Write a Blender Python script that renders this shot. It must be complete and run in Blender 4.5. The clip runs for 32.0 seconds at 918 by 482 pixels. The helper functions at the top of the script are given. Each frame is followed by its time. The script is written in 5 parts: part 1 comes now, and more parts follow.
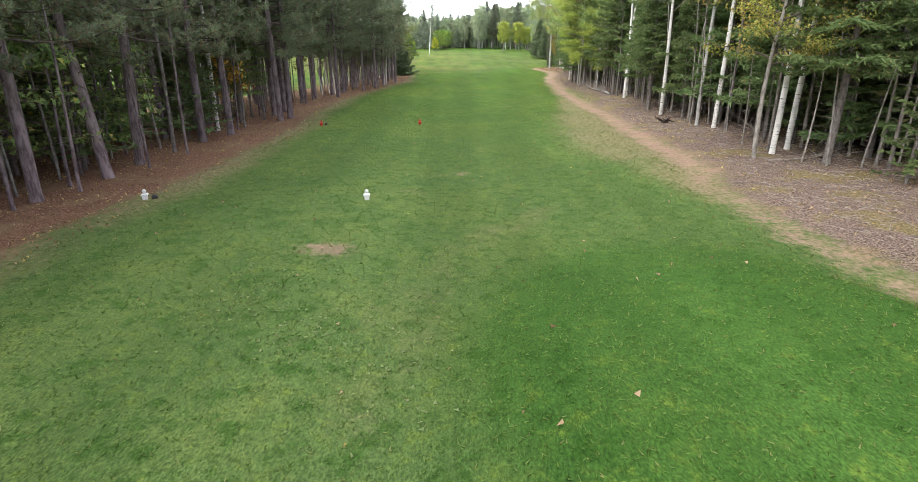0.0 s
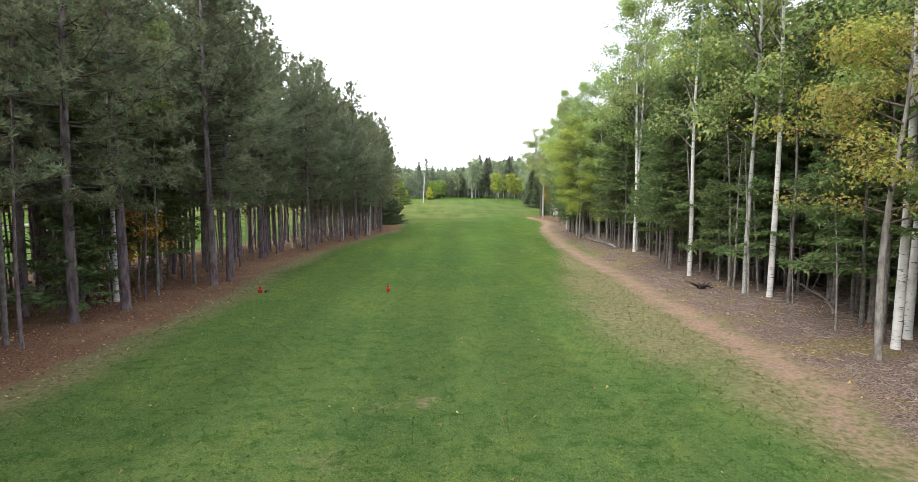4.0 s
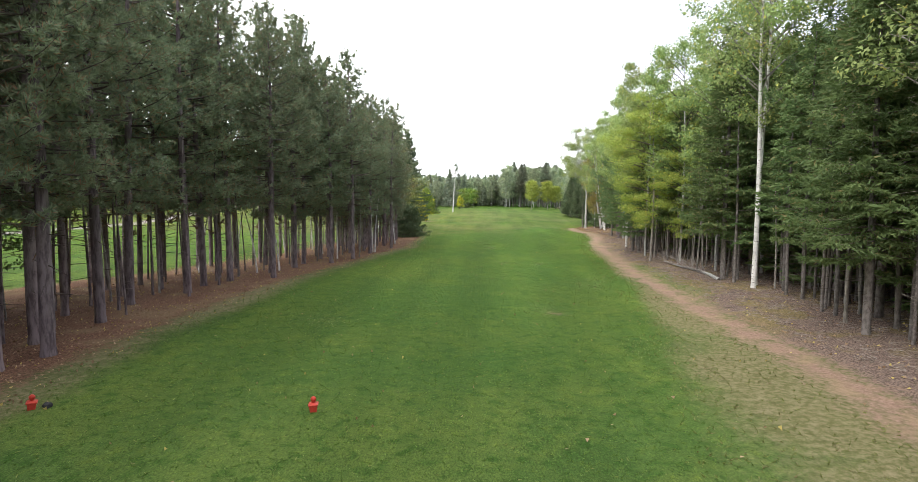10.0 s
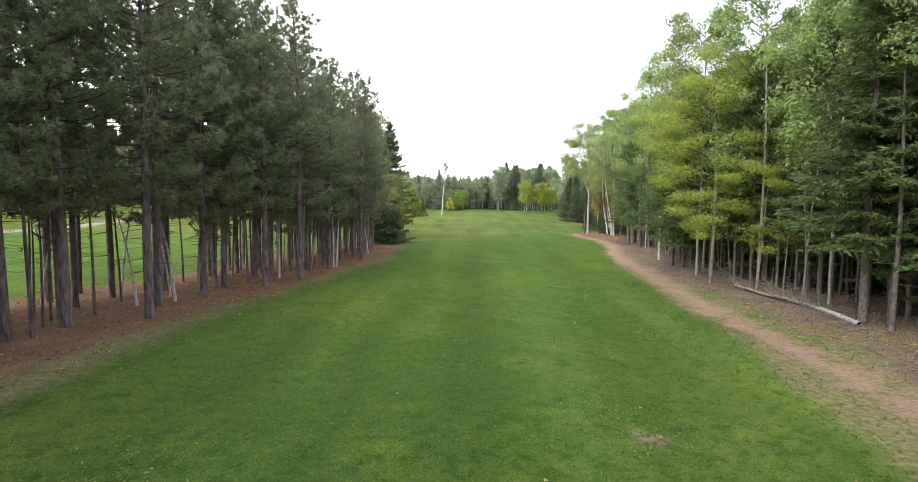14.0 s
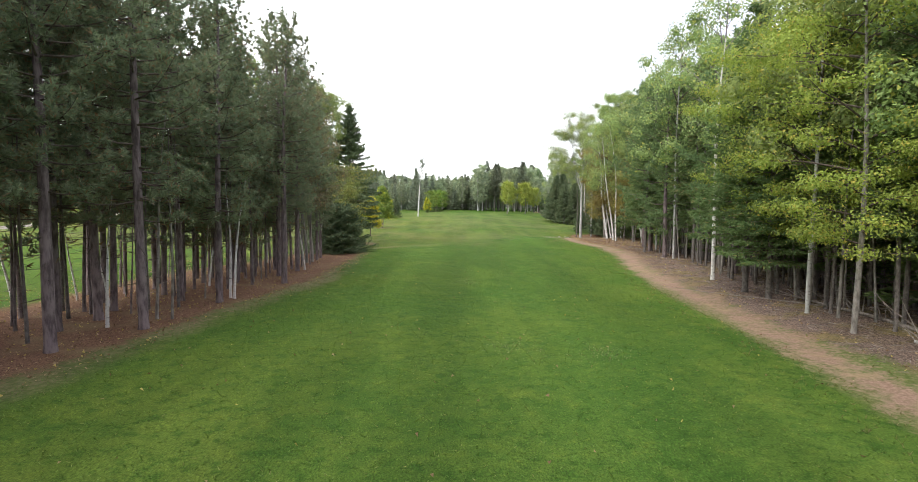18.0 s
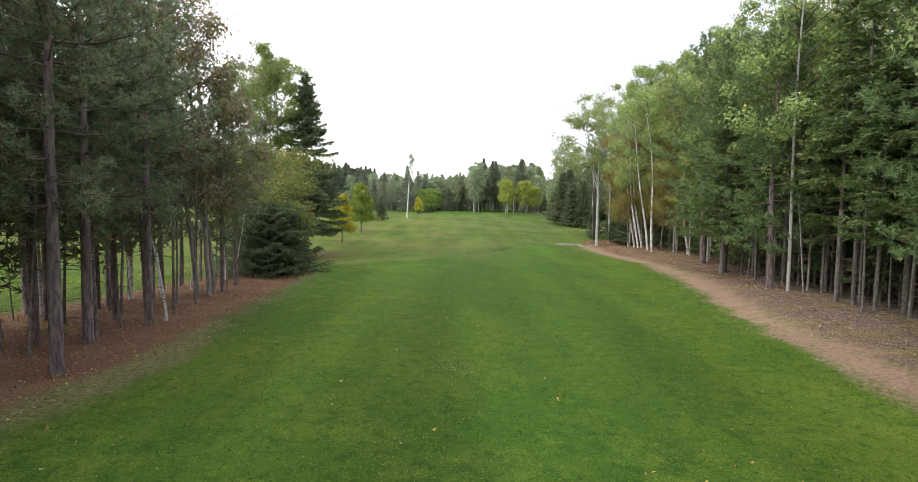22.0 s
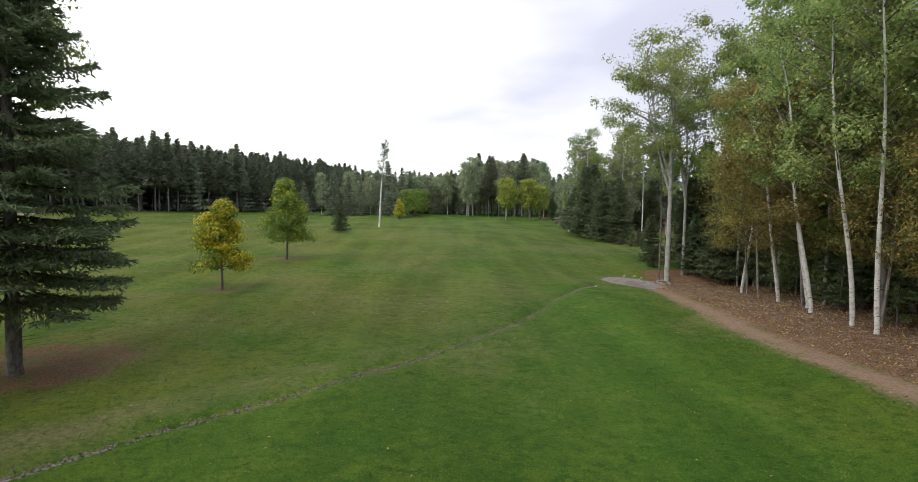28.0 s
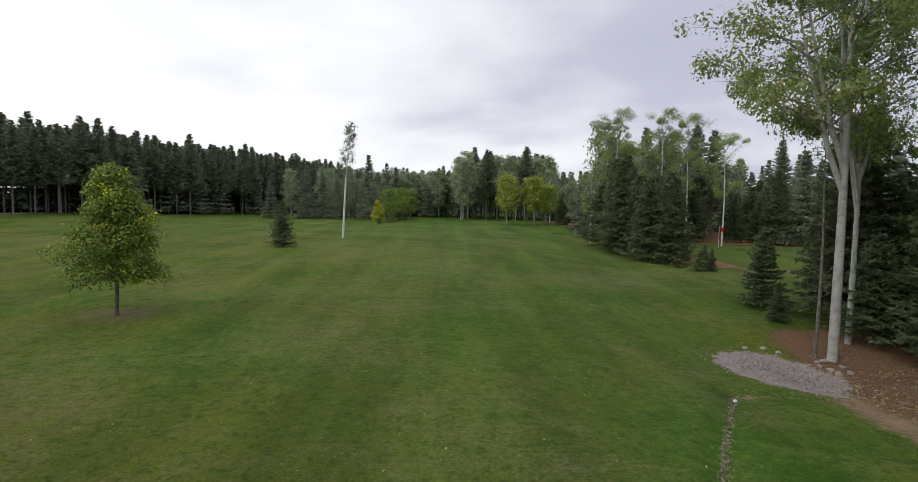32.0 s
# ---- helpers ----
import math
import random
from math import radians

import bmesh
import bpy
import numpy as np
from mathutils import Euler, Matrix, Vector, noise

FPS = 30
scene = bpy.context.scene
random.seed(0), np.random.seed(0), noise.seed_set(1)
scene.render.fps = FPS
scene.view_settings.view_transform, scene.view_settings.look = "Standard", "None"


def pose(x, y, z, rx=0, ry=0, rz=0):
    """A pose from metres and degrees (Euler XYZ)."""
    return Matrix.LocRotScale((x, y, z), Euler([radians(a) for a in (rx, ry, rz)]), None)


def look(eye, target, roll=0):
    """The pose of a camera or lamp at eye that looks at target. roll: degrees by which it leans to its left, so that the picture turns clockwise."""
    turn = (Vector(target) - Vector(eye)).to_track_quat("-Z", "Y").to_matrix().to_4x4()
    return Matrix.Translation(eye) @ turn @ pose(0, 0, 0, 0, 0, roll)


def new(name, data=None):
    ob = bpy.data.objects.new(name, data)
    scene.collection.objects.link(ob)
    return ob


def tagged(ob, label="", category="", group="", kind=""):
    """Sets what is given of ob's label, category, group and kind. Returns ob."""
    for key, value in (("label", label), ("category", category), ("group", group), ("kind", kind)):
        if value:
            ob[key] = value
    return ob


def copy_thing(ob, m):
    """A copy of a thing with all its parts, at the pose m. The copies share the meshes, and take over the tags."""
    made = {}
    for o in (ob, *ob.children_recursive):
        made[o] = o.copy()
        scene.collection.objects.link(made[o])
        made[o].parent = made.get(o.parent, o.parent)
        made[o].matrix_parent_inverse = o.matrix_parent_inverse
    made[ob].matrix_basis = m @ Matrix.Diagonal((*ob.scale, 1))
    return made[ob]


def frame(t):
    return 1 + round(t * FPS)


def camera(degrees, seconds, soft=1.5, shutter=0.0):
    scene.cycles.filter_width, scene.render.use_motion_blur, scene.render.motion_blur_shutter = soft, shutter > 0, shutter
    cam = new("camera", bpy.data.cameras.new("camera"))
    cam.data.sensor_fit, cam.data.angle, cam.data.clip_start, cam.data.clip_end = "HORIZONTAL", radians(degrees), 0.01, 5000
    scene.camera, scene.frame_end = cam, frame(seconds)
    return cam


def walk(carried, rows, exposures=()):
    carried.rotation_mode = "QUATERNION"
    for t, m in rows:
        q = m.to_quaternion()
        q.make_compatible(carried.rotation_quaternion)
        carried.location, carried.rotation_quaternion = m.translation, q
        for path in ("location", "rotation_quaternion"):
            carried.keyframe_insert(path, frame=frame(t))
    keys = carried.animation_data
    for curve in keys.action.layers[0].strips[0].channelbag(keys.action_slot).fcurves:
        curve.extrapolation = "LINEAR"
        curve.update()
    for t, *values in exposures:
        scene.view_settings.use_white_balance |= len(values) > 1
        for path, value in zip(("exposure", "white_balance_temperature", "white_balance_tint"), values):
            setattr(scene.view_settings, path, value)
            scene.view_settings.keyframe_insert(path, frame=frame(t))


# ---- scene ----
cam = camera(79.3, 32.0, soft=0.4)
METRES, EYE, TILT, LEAN, TURN = 90.0, 2.9, -3.0, -2.0, 0.0
ROWS = [
    (0.0, 0.0, 0.0, 0.0, -0.6, -17.02, 1.97),
    (0.5, 0.0007, 0.0075, 0.0004, -0.69, -13.73, 1.99),
    (1.0, 0.0014, 0.0152, 0.0007, -0.77, -10.27, 1.97),
    (1.5, 0.0021, 0.0233, 0.0012, -0.86, -6.96, 1.98),
    (2.0, 0.0029, 0.0316, 0.0015, -0.96, -3.81, 1.92),
    (2.5, 0.0038, 0.04, 0.0018, -0.99, -2.57, 1.88),
    (3.0, 0.0047, 0.0486, 0.0022, -1.03, -2.51, 1.87),
    (3.5, 0.0056, 0.0572, 0.0025, -1.05, -2.44, 1.86),
    (5.5, 0.0098, 0.0939, 0.0033, -1.14, -2.09, 1.84),
    (6.0, 0.0108, 0.1035, 0.0036, -0.98, -1.99, 1.78),
    (6.5, 0.0115, 0.113, 0.0038, 0.29, -1.85, 1.72),
    (7.0, 0.012, 0.1226, 0.0041, 1.04, -1.75, 1.68),
    (7.5, 0.0122, 0.1321, 0.0044, 1.46, -1.65, 1.65),
    (8.0, 0.0122, 0.1416, 0.0047, 1.77, -1.58, 1.62),
    (8.5, 0.0122, 0.1513, 0.005, 1.98, -1.5, 1.58),
    (9.0, 0.0121, 0.1612, 0.0052, 2.14, -1.44, 1.52),
    (9.5, 0.0119, 0.1717, 0.0055, 2.28, -1.39, 1.48),
    (10.0, 0.0117, 0.1829, 0.0058, 2.38, -1.32, 1.48),
    (10.5, 0.0114, 0.1942, 0.0062, 2.42, -1.27, 1.42),
    (11.0, 0.0112, 0.206, 0.0065, 2.47, -1.21, 1.39),
    (11.5, 0.0108, 0.2181, 0.0069, 2.56, -1.15, 1.37),
    (12.0, 0.0103, 0.2303, 0.0072, 2.58, -1.1, 1.34),
    (12.5, 0.0098, 0.2427, 0.0076, 2.58, -1.06, 1.32),
    (13.0, 0.0094, 0.2555, 0.0079, 2.61, -1.05, 1.3),
    (13.5, 0.009, 0.2683, 0.0082, 2.12, -1.04, 1.26),
    (14.0, 0.0088, 0.2813, 0.0086, 1.34, -1.04, 1.25),
    (14.5, 0.0088, 0.2944, 0.009, 0.66, -1.03, 1.26),
    (16.5, 0.0108, 0.3494, 0.0106, -0.39, -1.0, 1.46),
    (17.0, 0.011, 0.3634, 0.011, -0.5, -0.98, 1.5),
    (17.5, 0.0112, 0.3776, 0.0113, -0.61, -0.96, 1.46),
    (18.0, 0.0114, 0.3923, 0.0118, -0.73, -0.95, 1.46),
    (18.5, 0.0116, 0.4072, 0.0122, -0.82, -0.94, 1.44),
    (19.0, 0.012, 0.4213, 0.0127, -0.85, -0.92, 1.42),
    (19.5, 0.0127, 0.4371, 0.0133, -0.91, -0.92, 1.41),
    (20.0, 0.0134, 0.4534, 0.0138, -0.98, -0.92, 1.35),
    (20.5, 0.0142, 0.4704, 0.0146, -1.02, -0.92, 1.38),
    (21.0, 0.0151, 0.4885, 0.0156, -1.07, -0.92, 1.34),
    (21.5, 0.0158, 0.5072, 0.0167, -1.14, -0.92, 1.37),
    (22.0, 0.0166, 0.5262, 0.018, -1.19, -0.92, 1.34),
    (22.5, 0.0174, 0.5454, 0.0192, -1.22, -0.91, 1.35),
    (23.0, 0.0184, 0.5653, 0.0209, -1.25, -0.91, 1.32),
    (23.5, 0.0194, 0.5856, 0.0228, -1.3, -0.91, 1.27),
    (24.0, 0.0207, 0.6063, 0.0248, -1.34, -0.92, 1.25),
    (24.5, 0.022, 0.6273, 0.0265, -1.38, -0.95, 1.26),
    (25.0, 0.0234, 0.6489, 0.0282, -1.41, -0.95, 1.25),
    (25.5, 0.0247, 0.6708, 0.0299, -1.43, -0.95, 1.27),
    (27.5, 0.0272, 0.7681, 0.0373, -1.85, -0.93, 1.48),
    (28.0, 0.0291, 0.7929, 0.039, -1.89, -0.95, 1.43),
    (28.5, 0.0307, 0.8178, 0.0408, -1.93, -0.96, 1.42),
    (29.0, 0.0322, 0.8428, 0.0425, -1.98, -0.98, 1.36),
    (29.5, 0.0336, 0.8681, 0.0441, -2.03, -0.98, 1.38),
    (30.0, 0.0352, 0.8936, 0.0458, -2.09, -0.99, 1.37),
    (30.5, 0.037, 0.9192, 0.0476, -2.16, -0.97, 1.33),
    (31.0, 0.039, 0.9451, 0.0495, -2.21, -0.97, 1.27),
    (31.5, 0.0411, 0.971, 0.0513, -2.26, -0.97, 1.27),
    (32.0, 0.0432, 0.9967, 0.0531, -2.33, -0.98, 1.31),
]
walk(cam, [(t, pose(0, 0, EYE, TILT, LEAN, TURN) @ pose(METRES * x, METRES * y, METRES * z, 90 + pitch, roll, yaw)) for t, x, y, z, yaw, pitch, roll in ROWS],
     exposures=[(0, 0.95, 6280, 10.5), (2, 0.83, 6280, 10.5), (6, 0.66, 6300, 11), (13, 0.61, 6400, 11), (21, 0.38, 6450, 11), (25, 0.05, 6500, 10.5), (28, -0.36, 6450, 10.5), (32, -0.8, 6420, 10.5)])

# ---- light ----
SUN_AZ, SUN_EL = -140.0, 50.0          # degrees from +y towards +x; behind thin cloud
sun = new("sun", bpy.data.lights.new("sun", "SUN"))
sun.data.energy, sun.data.angle, sun.data.color = 1.5, radians(40), (1.0, 0.96, 0.9)
_d = Vector((math.sin(radians(SUN_AZ)) * math.cos(radians(SUN_EL)), math.cos(radians(SUN_AZ)) * math.cos(radians(SUN_EL)), math.sin(radians(SUN_EL))))
sun.matrix_world = look(_d * 100, (0, 0, 0))


class Nodes:
    """Short writing of node trees."""

    def __init__(self, tree):
        self.tree, self.nodes = tree, tree.nodes

    def add(self, kind, *ins, out=0, **props):
        n = self.nodes.new(kind)
        for k, v in props.items():
            setattr(n, k, v)
        for slot, v in ins:
            if isinstance(v, bpy.types.NodeSocket):
                self.tree.links.new(v, n.inputs[slot])
            else:
                n.inputs[slot].default_value = v
        return n.outputs[out] if len(n.outputs) else None

    def math(self, op, a, b=0.0, clamp=False):
        return self.add("ShaderNodeMath", (0, a), (1, b), operation=op, use_clamp=clamp)

    def noise(self, vec, scale, detail=4.0, rough=0.55, out=0):
        return self.add("ShaderNodeTexNoise", ("Vector", vec), ("Scale", scale), ("Detail", detail), ("Roughness", rough), out=out)

    def ramp(self, fac, *stops):
        n = self.nodes.new("ShaderNodeValToRGB")
        e = n.color_ramp.elements
        while len(e) < len(stops):
            e.new(0.5)
        for el, (p, c) in zip(e, stops):
            el.position, el.color = p, (*c, 1) if len(c) == 3 else c
        self.tree.links.new(fac, n.inputs[0])
        return n.outputs[0]

    def mix(self, fac, a, b, blend="MIX"):
        n = self.nodes.new("ShaderNodeMix")
        n.data_type, n.blend_type = "RGBA", blend
        for slot, v in ((0, fac), (6, a), (7, b)):
            if isinstance(v, bpy.types.NodeSocket):
                self.tree.links.new(v, n.inputs[slot])
            else:
                n.inputs[slot].default_value = v if slot == 0 else (*v, 1)
        return n.outputs[2]

    def step(self, v, lo, hi):
        return self.add("ShaderNodeMapRange", (0, v), (1, lo), (2, hi), (3, 0.0), (4, 1.0), interpolation_type="SMOOTHSTEP")


world = bpy.data.worlds.new("sky")
scene.world = world
world.use_nodes = True
w = Nodes(world.node_tree)
w.nodes.clear()
sky = w.add("ShaderNodeTexSky", sky_type="NISHITA", sun_disc=False, sun_elevation=radians(SUN_EL), sun_rotation=radians(SUN_AZ))
sky = w.mix(1.0, sky, (0.1, 0.1, 0.1), "MULTIPLY")
gen = w.add("ShaderNodeTexCoord", out="Generated")
sep = w.nodes.new("ShaderNodeSeparateXYZ")
w.tree.links.new(gen, sep.inputs[0])
rise = w.math("ADD", w.math("MAXIMUM", sep.outputs[2], 0.0), 0.16)
plane = w.add("ShaderNodeCombineXYZ", (0, w.math("DIVIDE", sep.outputs[0], rise)), (1, w.math("DIVIDE", sep.outputs[1], rise)), (2, 0.3))
big = w.noise(plane, 0.5, 3.0, 0.45)
fine = w.noise(plane, 1.5, 4.0, 0.5)
cover = w.math("ADD", w.math("MULTIPLY", big, 0.7), w.math("MULTIPLY", fine, 0.3))
# thinner, brighter cloud towards the sun, greyer cloud to the other side
side = w.math("MULTIPLY", sep.outputs[0], 0.32)
cover = w.math("ADD", cover, side)
cloud = w.ramp(cover, (0.36, (2.0, 2.0, 2.02)), (0.5, (1.62, 1.63, 1.7)), (0.66, (1.04, 1.06, 1.25)), (0.9, (0.9, 0.92, 1.12)))
dome = w.mix(0.93, sky, cloud)
bg = w.add("ShaderNodeBackground", ("Color", dome), ("Strength", 1.0))
w.add("ShaderNodeOutputWorld", ("Surface", bg))

# ---- materials ----


def material(name):
    m = bpy.data.materials.new(name)
    m.use_nodes = True
    n = Nodes(m.node_tree)
    n.nodes.clear()
    return m, n


def finish(n, colour, rough=0.85, bump=None, strength=0.4, dist=0.02, spec=0.3, shader=None):
    ins = [("Base Color", colour), ("Roughness", rough), ("Specular IOR Level", spec)]
    if bump is not None:
        ins.append(("Normal", n.add("ShaderNodeBump", ("Height", bump), ("Strength", strength), ("Distance", dist))))
    b = n.add("ShaderNodeBsdfPrincipled", *ins)
    n.add("ShaderNodeOutputMaterial", ("Surface", b if shader is None else shader(b)))


def leaf_material(name, dark, light, accent, share=0.06, trans=0.35, spread=0.25):
    """Leaves and needles: two greens mixed piece by piece, a share in an autumn tint, some light let through."""
    m, n = material(name)
    island = n.add("ShaderNodeNewGeometry", out="Random Per Island")
    whole = n.add("ShaderNodeObjectInfo", out="Random")
    pos = n.add("ShaderNodeTexCoord", out="Object")
    clump = n.noise(pos, 0.9, 2.0)
    f = n.math("ADD", n.math("MULTIPLY", island, 0.62), n.math("MULTIPLY", n.step(clump, 0.3, 0.7), 0.38))
    col = n.mix(f, dark, light)
    col = n.mix(n.math("LESS_THAN", n.math("FRACT", n.math("MULTIPLY", island, 37.0)), share), col, accent)
    hsv = n.add("ShaderNodeHueSaturation", ("Hue", n.math("ADD", 0.5, n.math("MULTIPLY", n.math("SUBTRACT", whole, 0.5), 0.03))),
                ("Value", n.math("ADD", 1 - spread / 2, n.math("MULTIPLY", whole, spread))), ("Color", col))
    b = n.add("ShaderNodeBsdfPrincipled", ("Base Color", hsv), ("Roughness", 0.6), ("Specular IOR Level", 0.25))
    t = n.add("ShaderNodeBsdfTranslucent", ("Color", hsv))
    n.add("ShaderNodeOutputMaterial", ("Surface", n.add("ShaderNodeMixShader", (0, trans), (1, b), (2, t))))
    return m


def bark_material(name, base, ridge, patch, scale=9.0, stretch=0.25, patch_at=0.62, relief=0.6):
    m, n = material(name)
    pos = n.add("ShaderNodeTexCoord", out="Object")
    whole = n.add("ShaderNodeObjectInfo", out="Random")
    up = n.add("ShaderNodeMapping", ("Vector", pos), ("Scale", (1, 1, stretch)))
    fur = n.noise(up, scale, 6.0, 0.65)
    blot = n.noise(pos, 1.8, 4.0)
    col = n.mix(n.step(fur, 0.36, 0.62), ridge, base)
    col = n.mix(n.step(blot, patch_at, patch_at + 0.12), col, patch)
    col = n.mix(1.0, col, n.ramp(whole, (0, (0.78, 0.78, 0.78)), (1, (1.15, 1.12, 1.1))), "MULTIPLY")
    finish(n, col, 0.9, fur, relief, 0.03, 0.15)
    return m


def birch_material(name, white, dark, bands):
    """Pale bark with dark cross marks that grow denser towards the foot."""
    m, n = material(name)
    pos = n.add("ShaderNodeTexCoord", out="Object")
    s = n.nodes.new("ShaderNodeSeparateXYZ")
    n.tree.links.new(pos, s.inputs[0])
    flat = n.add("ShaderNodeMapping", ("Vector", pos), ("Scale", (2.2, 2.2, 9.0)))
    mark = n.noise(flat, bands, 4.0, 0.6)
    grey = n.noise(pos, 2.5, 4.0)
    low = n.step(s.outputs[2], 1.6, 0.0)
    lim = n.math("SUBTRACT", mark, n.math("MULTIPLY", low, -0.05))
    col = n.mix(n.step(grey, 0.4, 0.75), white, tuple(c * 0.62 for c in white))
    col = n.mix(n.step(lim, 0.6, 0.68), col, dark)
    finish(n, col, 0.75, mark, 0.25, 0.01, 0.2)
    return m


MAT = {}
MAT["pine_bark"] = bark_material("pine_bark", (0.25, 0.205, 0.205), (0.1, 0.078, 0.08), (0.34, 0.295, 0.29))
MAT["fir_bark"] = bark_material("fir_bark", (0.215, 0.195, 0.182), (0.11, 0.098, 0.09), (0.33, 0.32, 0.3), 12, 0.5)
MAT["grey_bark"] = bark_material("grey_bark", (0.33, 0.31, 0.28), (0.17, 0.155, 0.14), (0.45, 0.44, 0.41), 10, 0.35)
MAT["maple_bark"] = bark_material("maple_bark", (0.24, 0.2, 0.17), (0.12, 0.1, 0.085), (0.34, 0.32, 0.29), 12, 0.3)
MAT["dead_wood"] = bark_material("dead_wood", (0.3, 0.26, 0.23), (0.16, 0.14, 0.12), (0.4, 0.38, 0.35), 14, 0.2)
MAT["birch_bark"] = birch_material("birch_bark", (0.68, 0.655, 0.62), (0.11, 0.1, 0.09), 2.6)
MAT["aspen_bark"] = birch_material("aspen_bark", (0.43, 0.425, 0.4), (0.2, 0.19, 0.17), 2.6)
MAT["twig"] = bark_material("twig", (0.16, 0.13, 0.11), (0.09, 0.075, 0.065), (0.24, 0.22, 0.2), 14, 0.4)
MAT["pine_needle"] = leaf_material("pine_needle", (0.128, 0.172, 0.108), (0.365, 0.435, 0.245), (0.36, 0.23, 0.13), 0.1, 0.45)
MAT["dry_needle"] = leaf_material("dry_needle", (0.13, 0.075, 0.035), (0.2, 0.13, 0.06), (0.1, 0.1, 0.05), 0.2, 0.2)
MAT["fir_needle"] = leaf_material("fir_needle", (0.075, 0.125, 0.045), (0.22, 0.3, 0.11), (0.28, 0.26, 0.11), 0.05, 0.42)
MAT["spruce_needle"] = leaf_material("spruce_needle", (0.065, 0.1, 0.055), (0.2, 0.26, 0.125), (0.22, 0.2, 0.1), 0.05, 0.35)
# paler and greyer than spruce_needle: distance haze put into the needle colour
MAT["hazy_needle"] = leaf_material("hazy_needle", (0.14, 0.18, 0.135), (0.32, 0.37, 0.25), (0.28, 0.25, 0.17), 0.06, 0.4)
MAT["plantation_needle"] = leaf_material("plantation_needle", (0.11, 0.14, 0.098), (0.25, 0.29, 0.185), (0.24, 0.19, 0.12), 0.08, 0.38)
MAT["white_pine_needle"] = leaf_material("white_pine_needle", (0.11, 0.18, 0.08), (0.25, 0.36, 0.15), (0.26, 0.31, 0.12), 0.05, 0.42)
MAT["aspen_leaf"] = leaf_material("aspen_leaf", (0.14, 0.21, 0.065), (0.45, 0.54, 0.2), (0.55, 0.5, 0.13), 0.06, 0.45)
MAT["birch_leaf"] = leaf_material("birch_leaf", (0.15, 0.14, 0.045), (0.37, 0.325, 0.1), (0.5, 0.32, 0.07), 0.1, 0.4)
MAT["maple_leaf"] = leaf_material("maple_leaf", (0.19, 0.255, 0.04), (0.46, 0.53, 0.115), (0.54, 0.45, 0.1), 0.07, 0.45)
MAT["green_leaf"] = leaf_material("green_leaf", (0.11, 0.185, 0.055), (0.38, 0.48, 0.16), (0.5, 0.47, 0.12), 0.05, 0.45)
MAT["young_leaf"] = leaf_material("young_leaf", (0.075, 0.155, 0.03), (0.29, 0.43, 0.08), (0.5, 0.47, 0.07), 0.05, 0.36)
MAT["olive_leaf"] = leaf_material("olive_leaf", (0.115, 0.145, 0.04), (0.34, 0.37, 0.11), (0.48, 0.34, 0.09), 0.07, 0.42)
MAT["dull_leaf"] = leaf_material("dull_leaf", (0.13, 0.12, 0.065), (0.36, 0.33, 0.18), (0.42, 0.3, 0.13), 0.1, 0.4)
# leaves of the far woods, with the haze of distance mixed into their colour
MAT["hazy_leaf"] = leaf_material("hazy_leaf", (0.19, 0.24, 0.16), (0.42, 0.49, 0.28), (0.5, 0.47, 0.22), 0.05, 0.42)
MAT["amber_leaf"] = leaf_material("amber_leaf", (0.2, 0.19, 0.045), (0.43, 0.39, 0.1), (0.5, 0.3, 0.07), 0.08, 0.4)
MAT["gold_leaf"] = leaf_material("gold_leaf", (0.48, 0.5, 0.03), (0.76, 0.7, 0.06), (0.7, 0.55, 0.045), 0.15, 0.45)
MAT["orange_leaf"] = leaf_material("orange_leaf", (0.3, 0.15, 0.03), (0.5, 0.3, 0.05), (0.5, 0.2, 0.03), 0.2, 0.4)


def paint(name, colour, rough=0.5):
    m, n = material(name)
    pos = n.add("ShaderNodeTexCoord", out="Object")
    s = n.noise(pos, 40.0, 4.0)
    finish(n, n.mix(n.step(s, 0.45, 0.75), colour, tuple(c * 0.7 for c in colour)), rough, s, 0.1, 0.004)
    return m


MAT["white_paint"] = paint("white_paint", (0.78, 0.78, 0.77))
MAT["red_paint"] = paint("red_paint", (0.52, 0.05, 0.03))
MAT["dark_stone"] = paint("dark_stone", (0.035, 0.035, 0.035), 0.8)
MAT["wood_board"] = paint("wood_board", (0.3, 0.24, 0.16), 0.8)
MAT["grey_stone"] = paint("grey_stone", (0.33, 0.3, 0.28), 0.9)
MAT["drain_stone"] = paint("drain_stone", (0.24, 0.2, 0.17), 0.9)
MAT["char"] = paint("char", (0.035, 0.024, 0.018), 0.9)

# ---- the lie of the land ----
PROFILE_Y = (-2000, -20, 0, 12, 25, 40, 55, 75, 86, 95, 103, 111, 120, 137, 150, 186, 221, 260, 400, 2000)
PROFILE_Z = (0, 0, -.1, -.35, -.6, -.85, -1.05, -1.42, -1.75, -1.75, -1.62, -1.38, -1.1, -.74, -.6, -.5, -.15, .2, 1, 6)
LEFT_Y = (-40, 8, 12, 20, 25, 30, 36, 40, 45, 50, 58, 66, 70, 74, 77, 80)
LEFT_X = (-7.5, -6.5, -6.4, -6.3, -6.5, -6.9, -6.9, -6.7, -6.1, -5.5, -4.6, -4.5, -4.8, -5, -7.2, -14)
OUTER_Y = (-40, 0, 20, 34, 41, 48, 52, 61, 66, 70, 72, 77)
OUTER_X = (-26, -23, -19, -16.6, -13.9, -12.4, -11.8, -12.0, -10.7, -10.0, -9.6, -9.0)
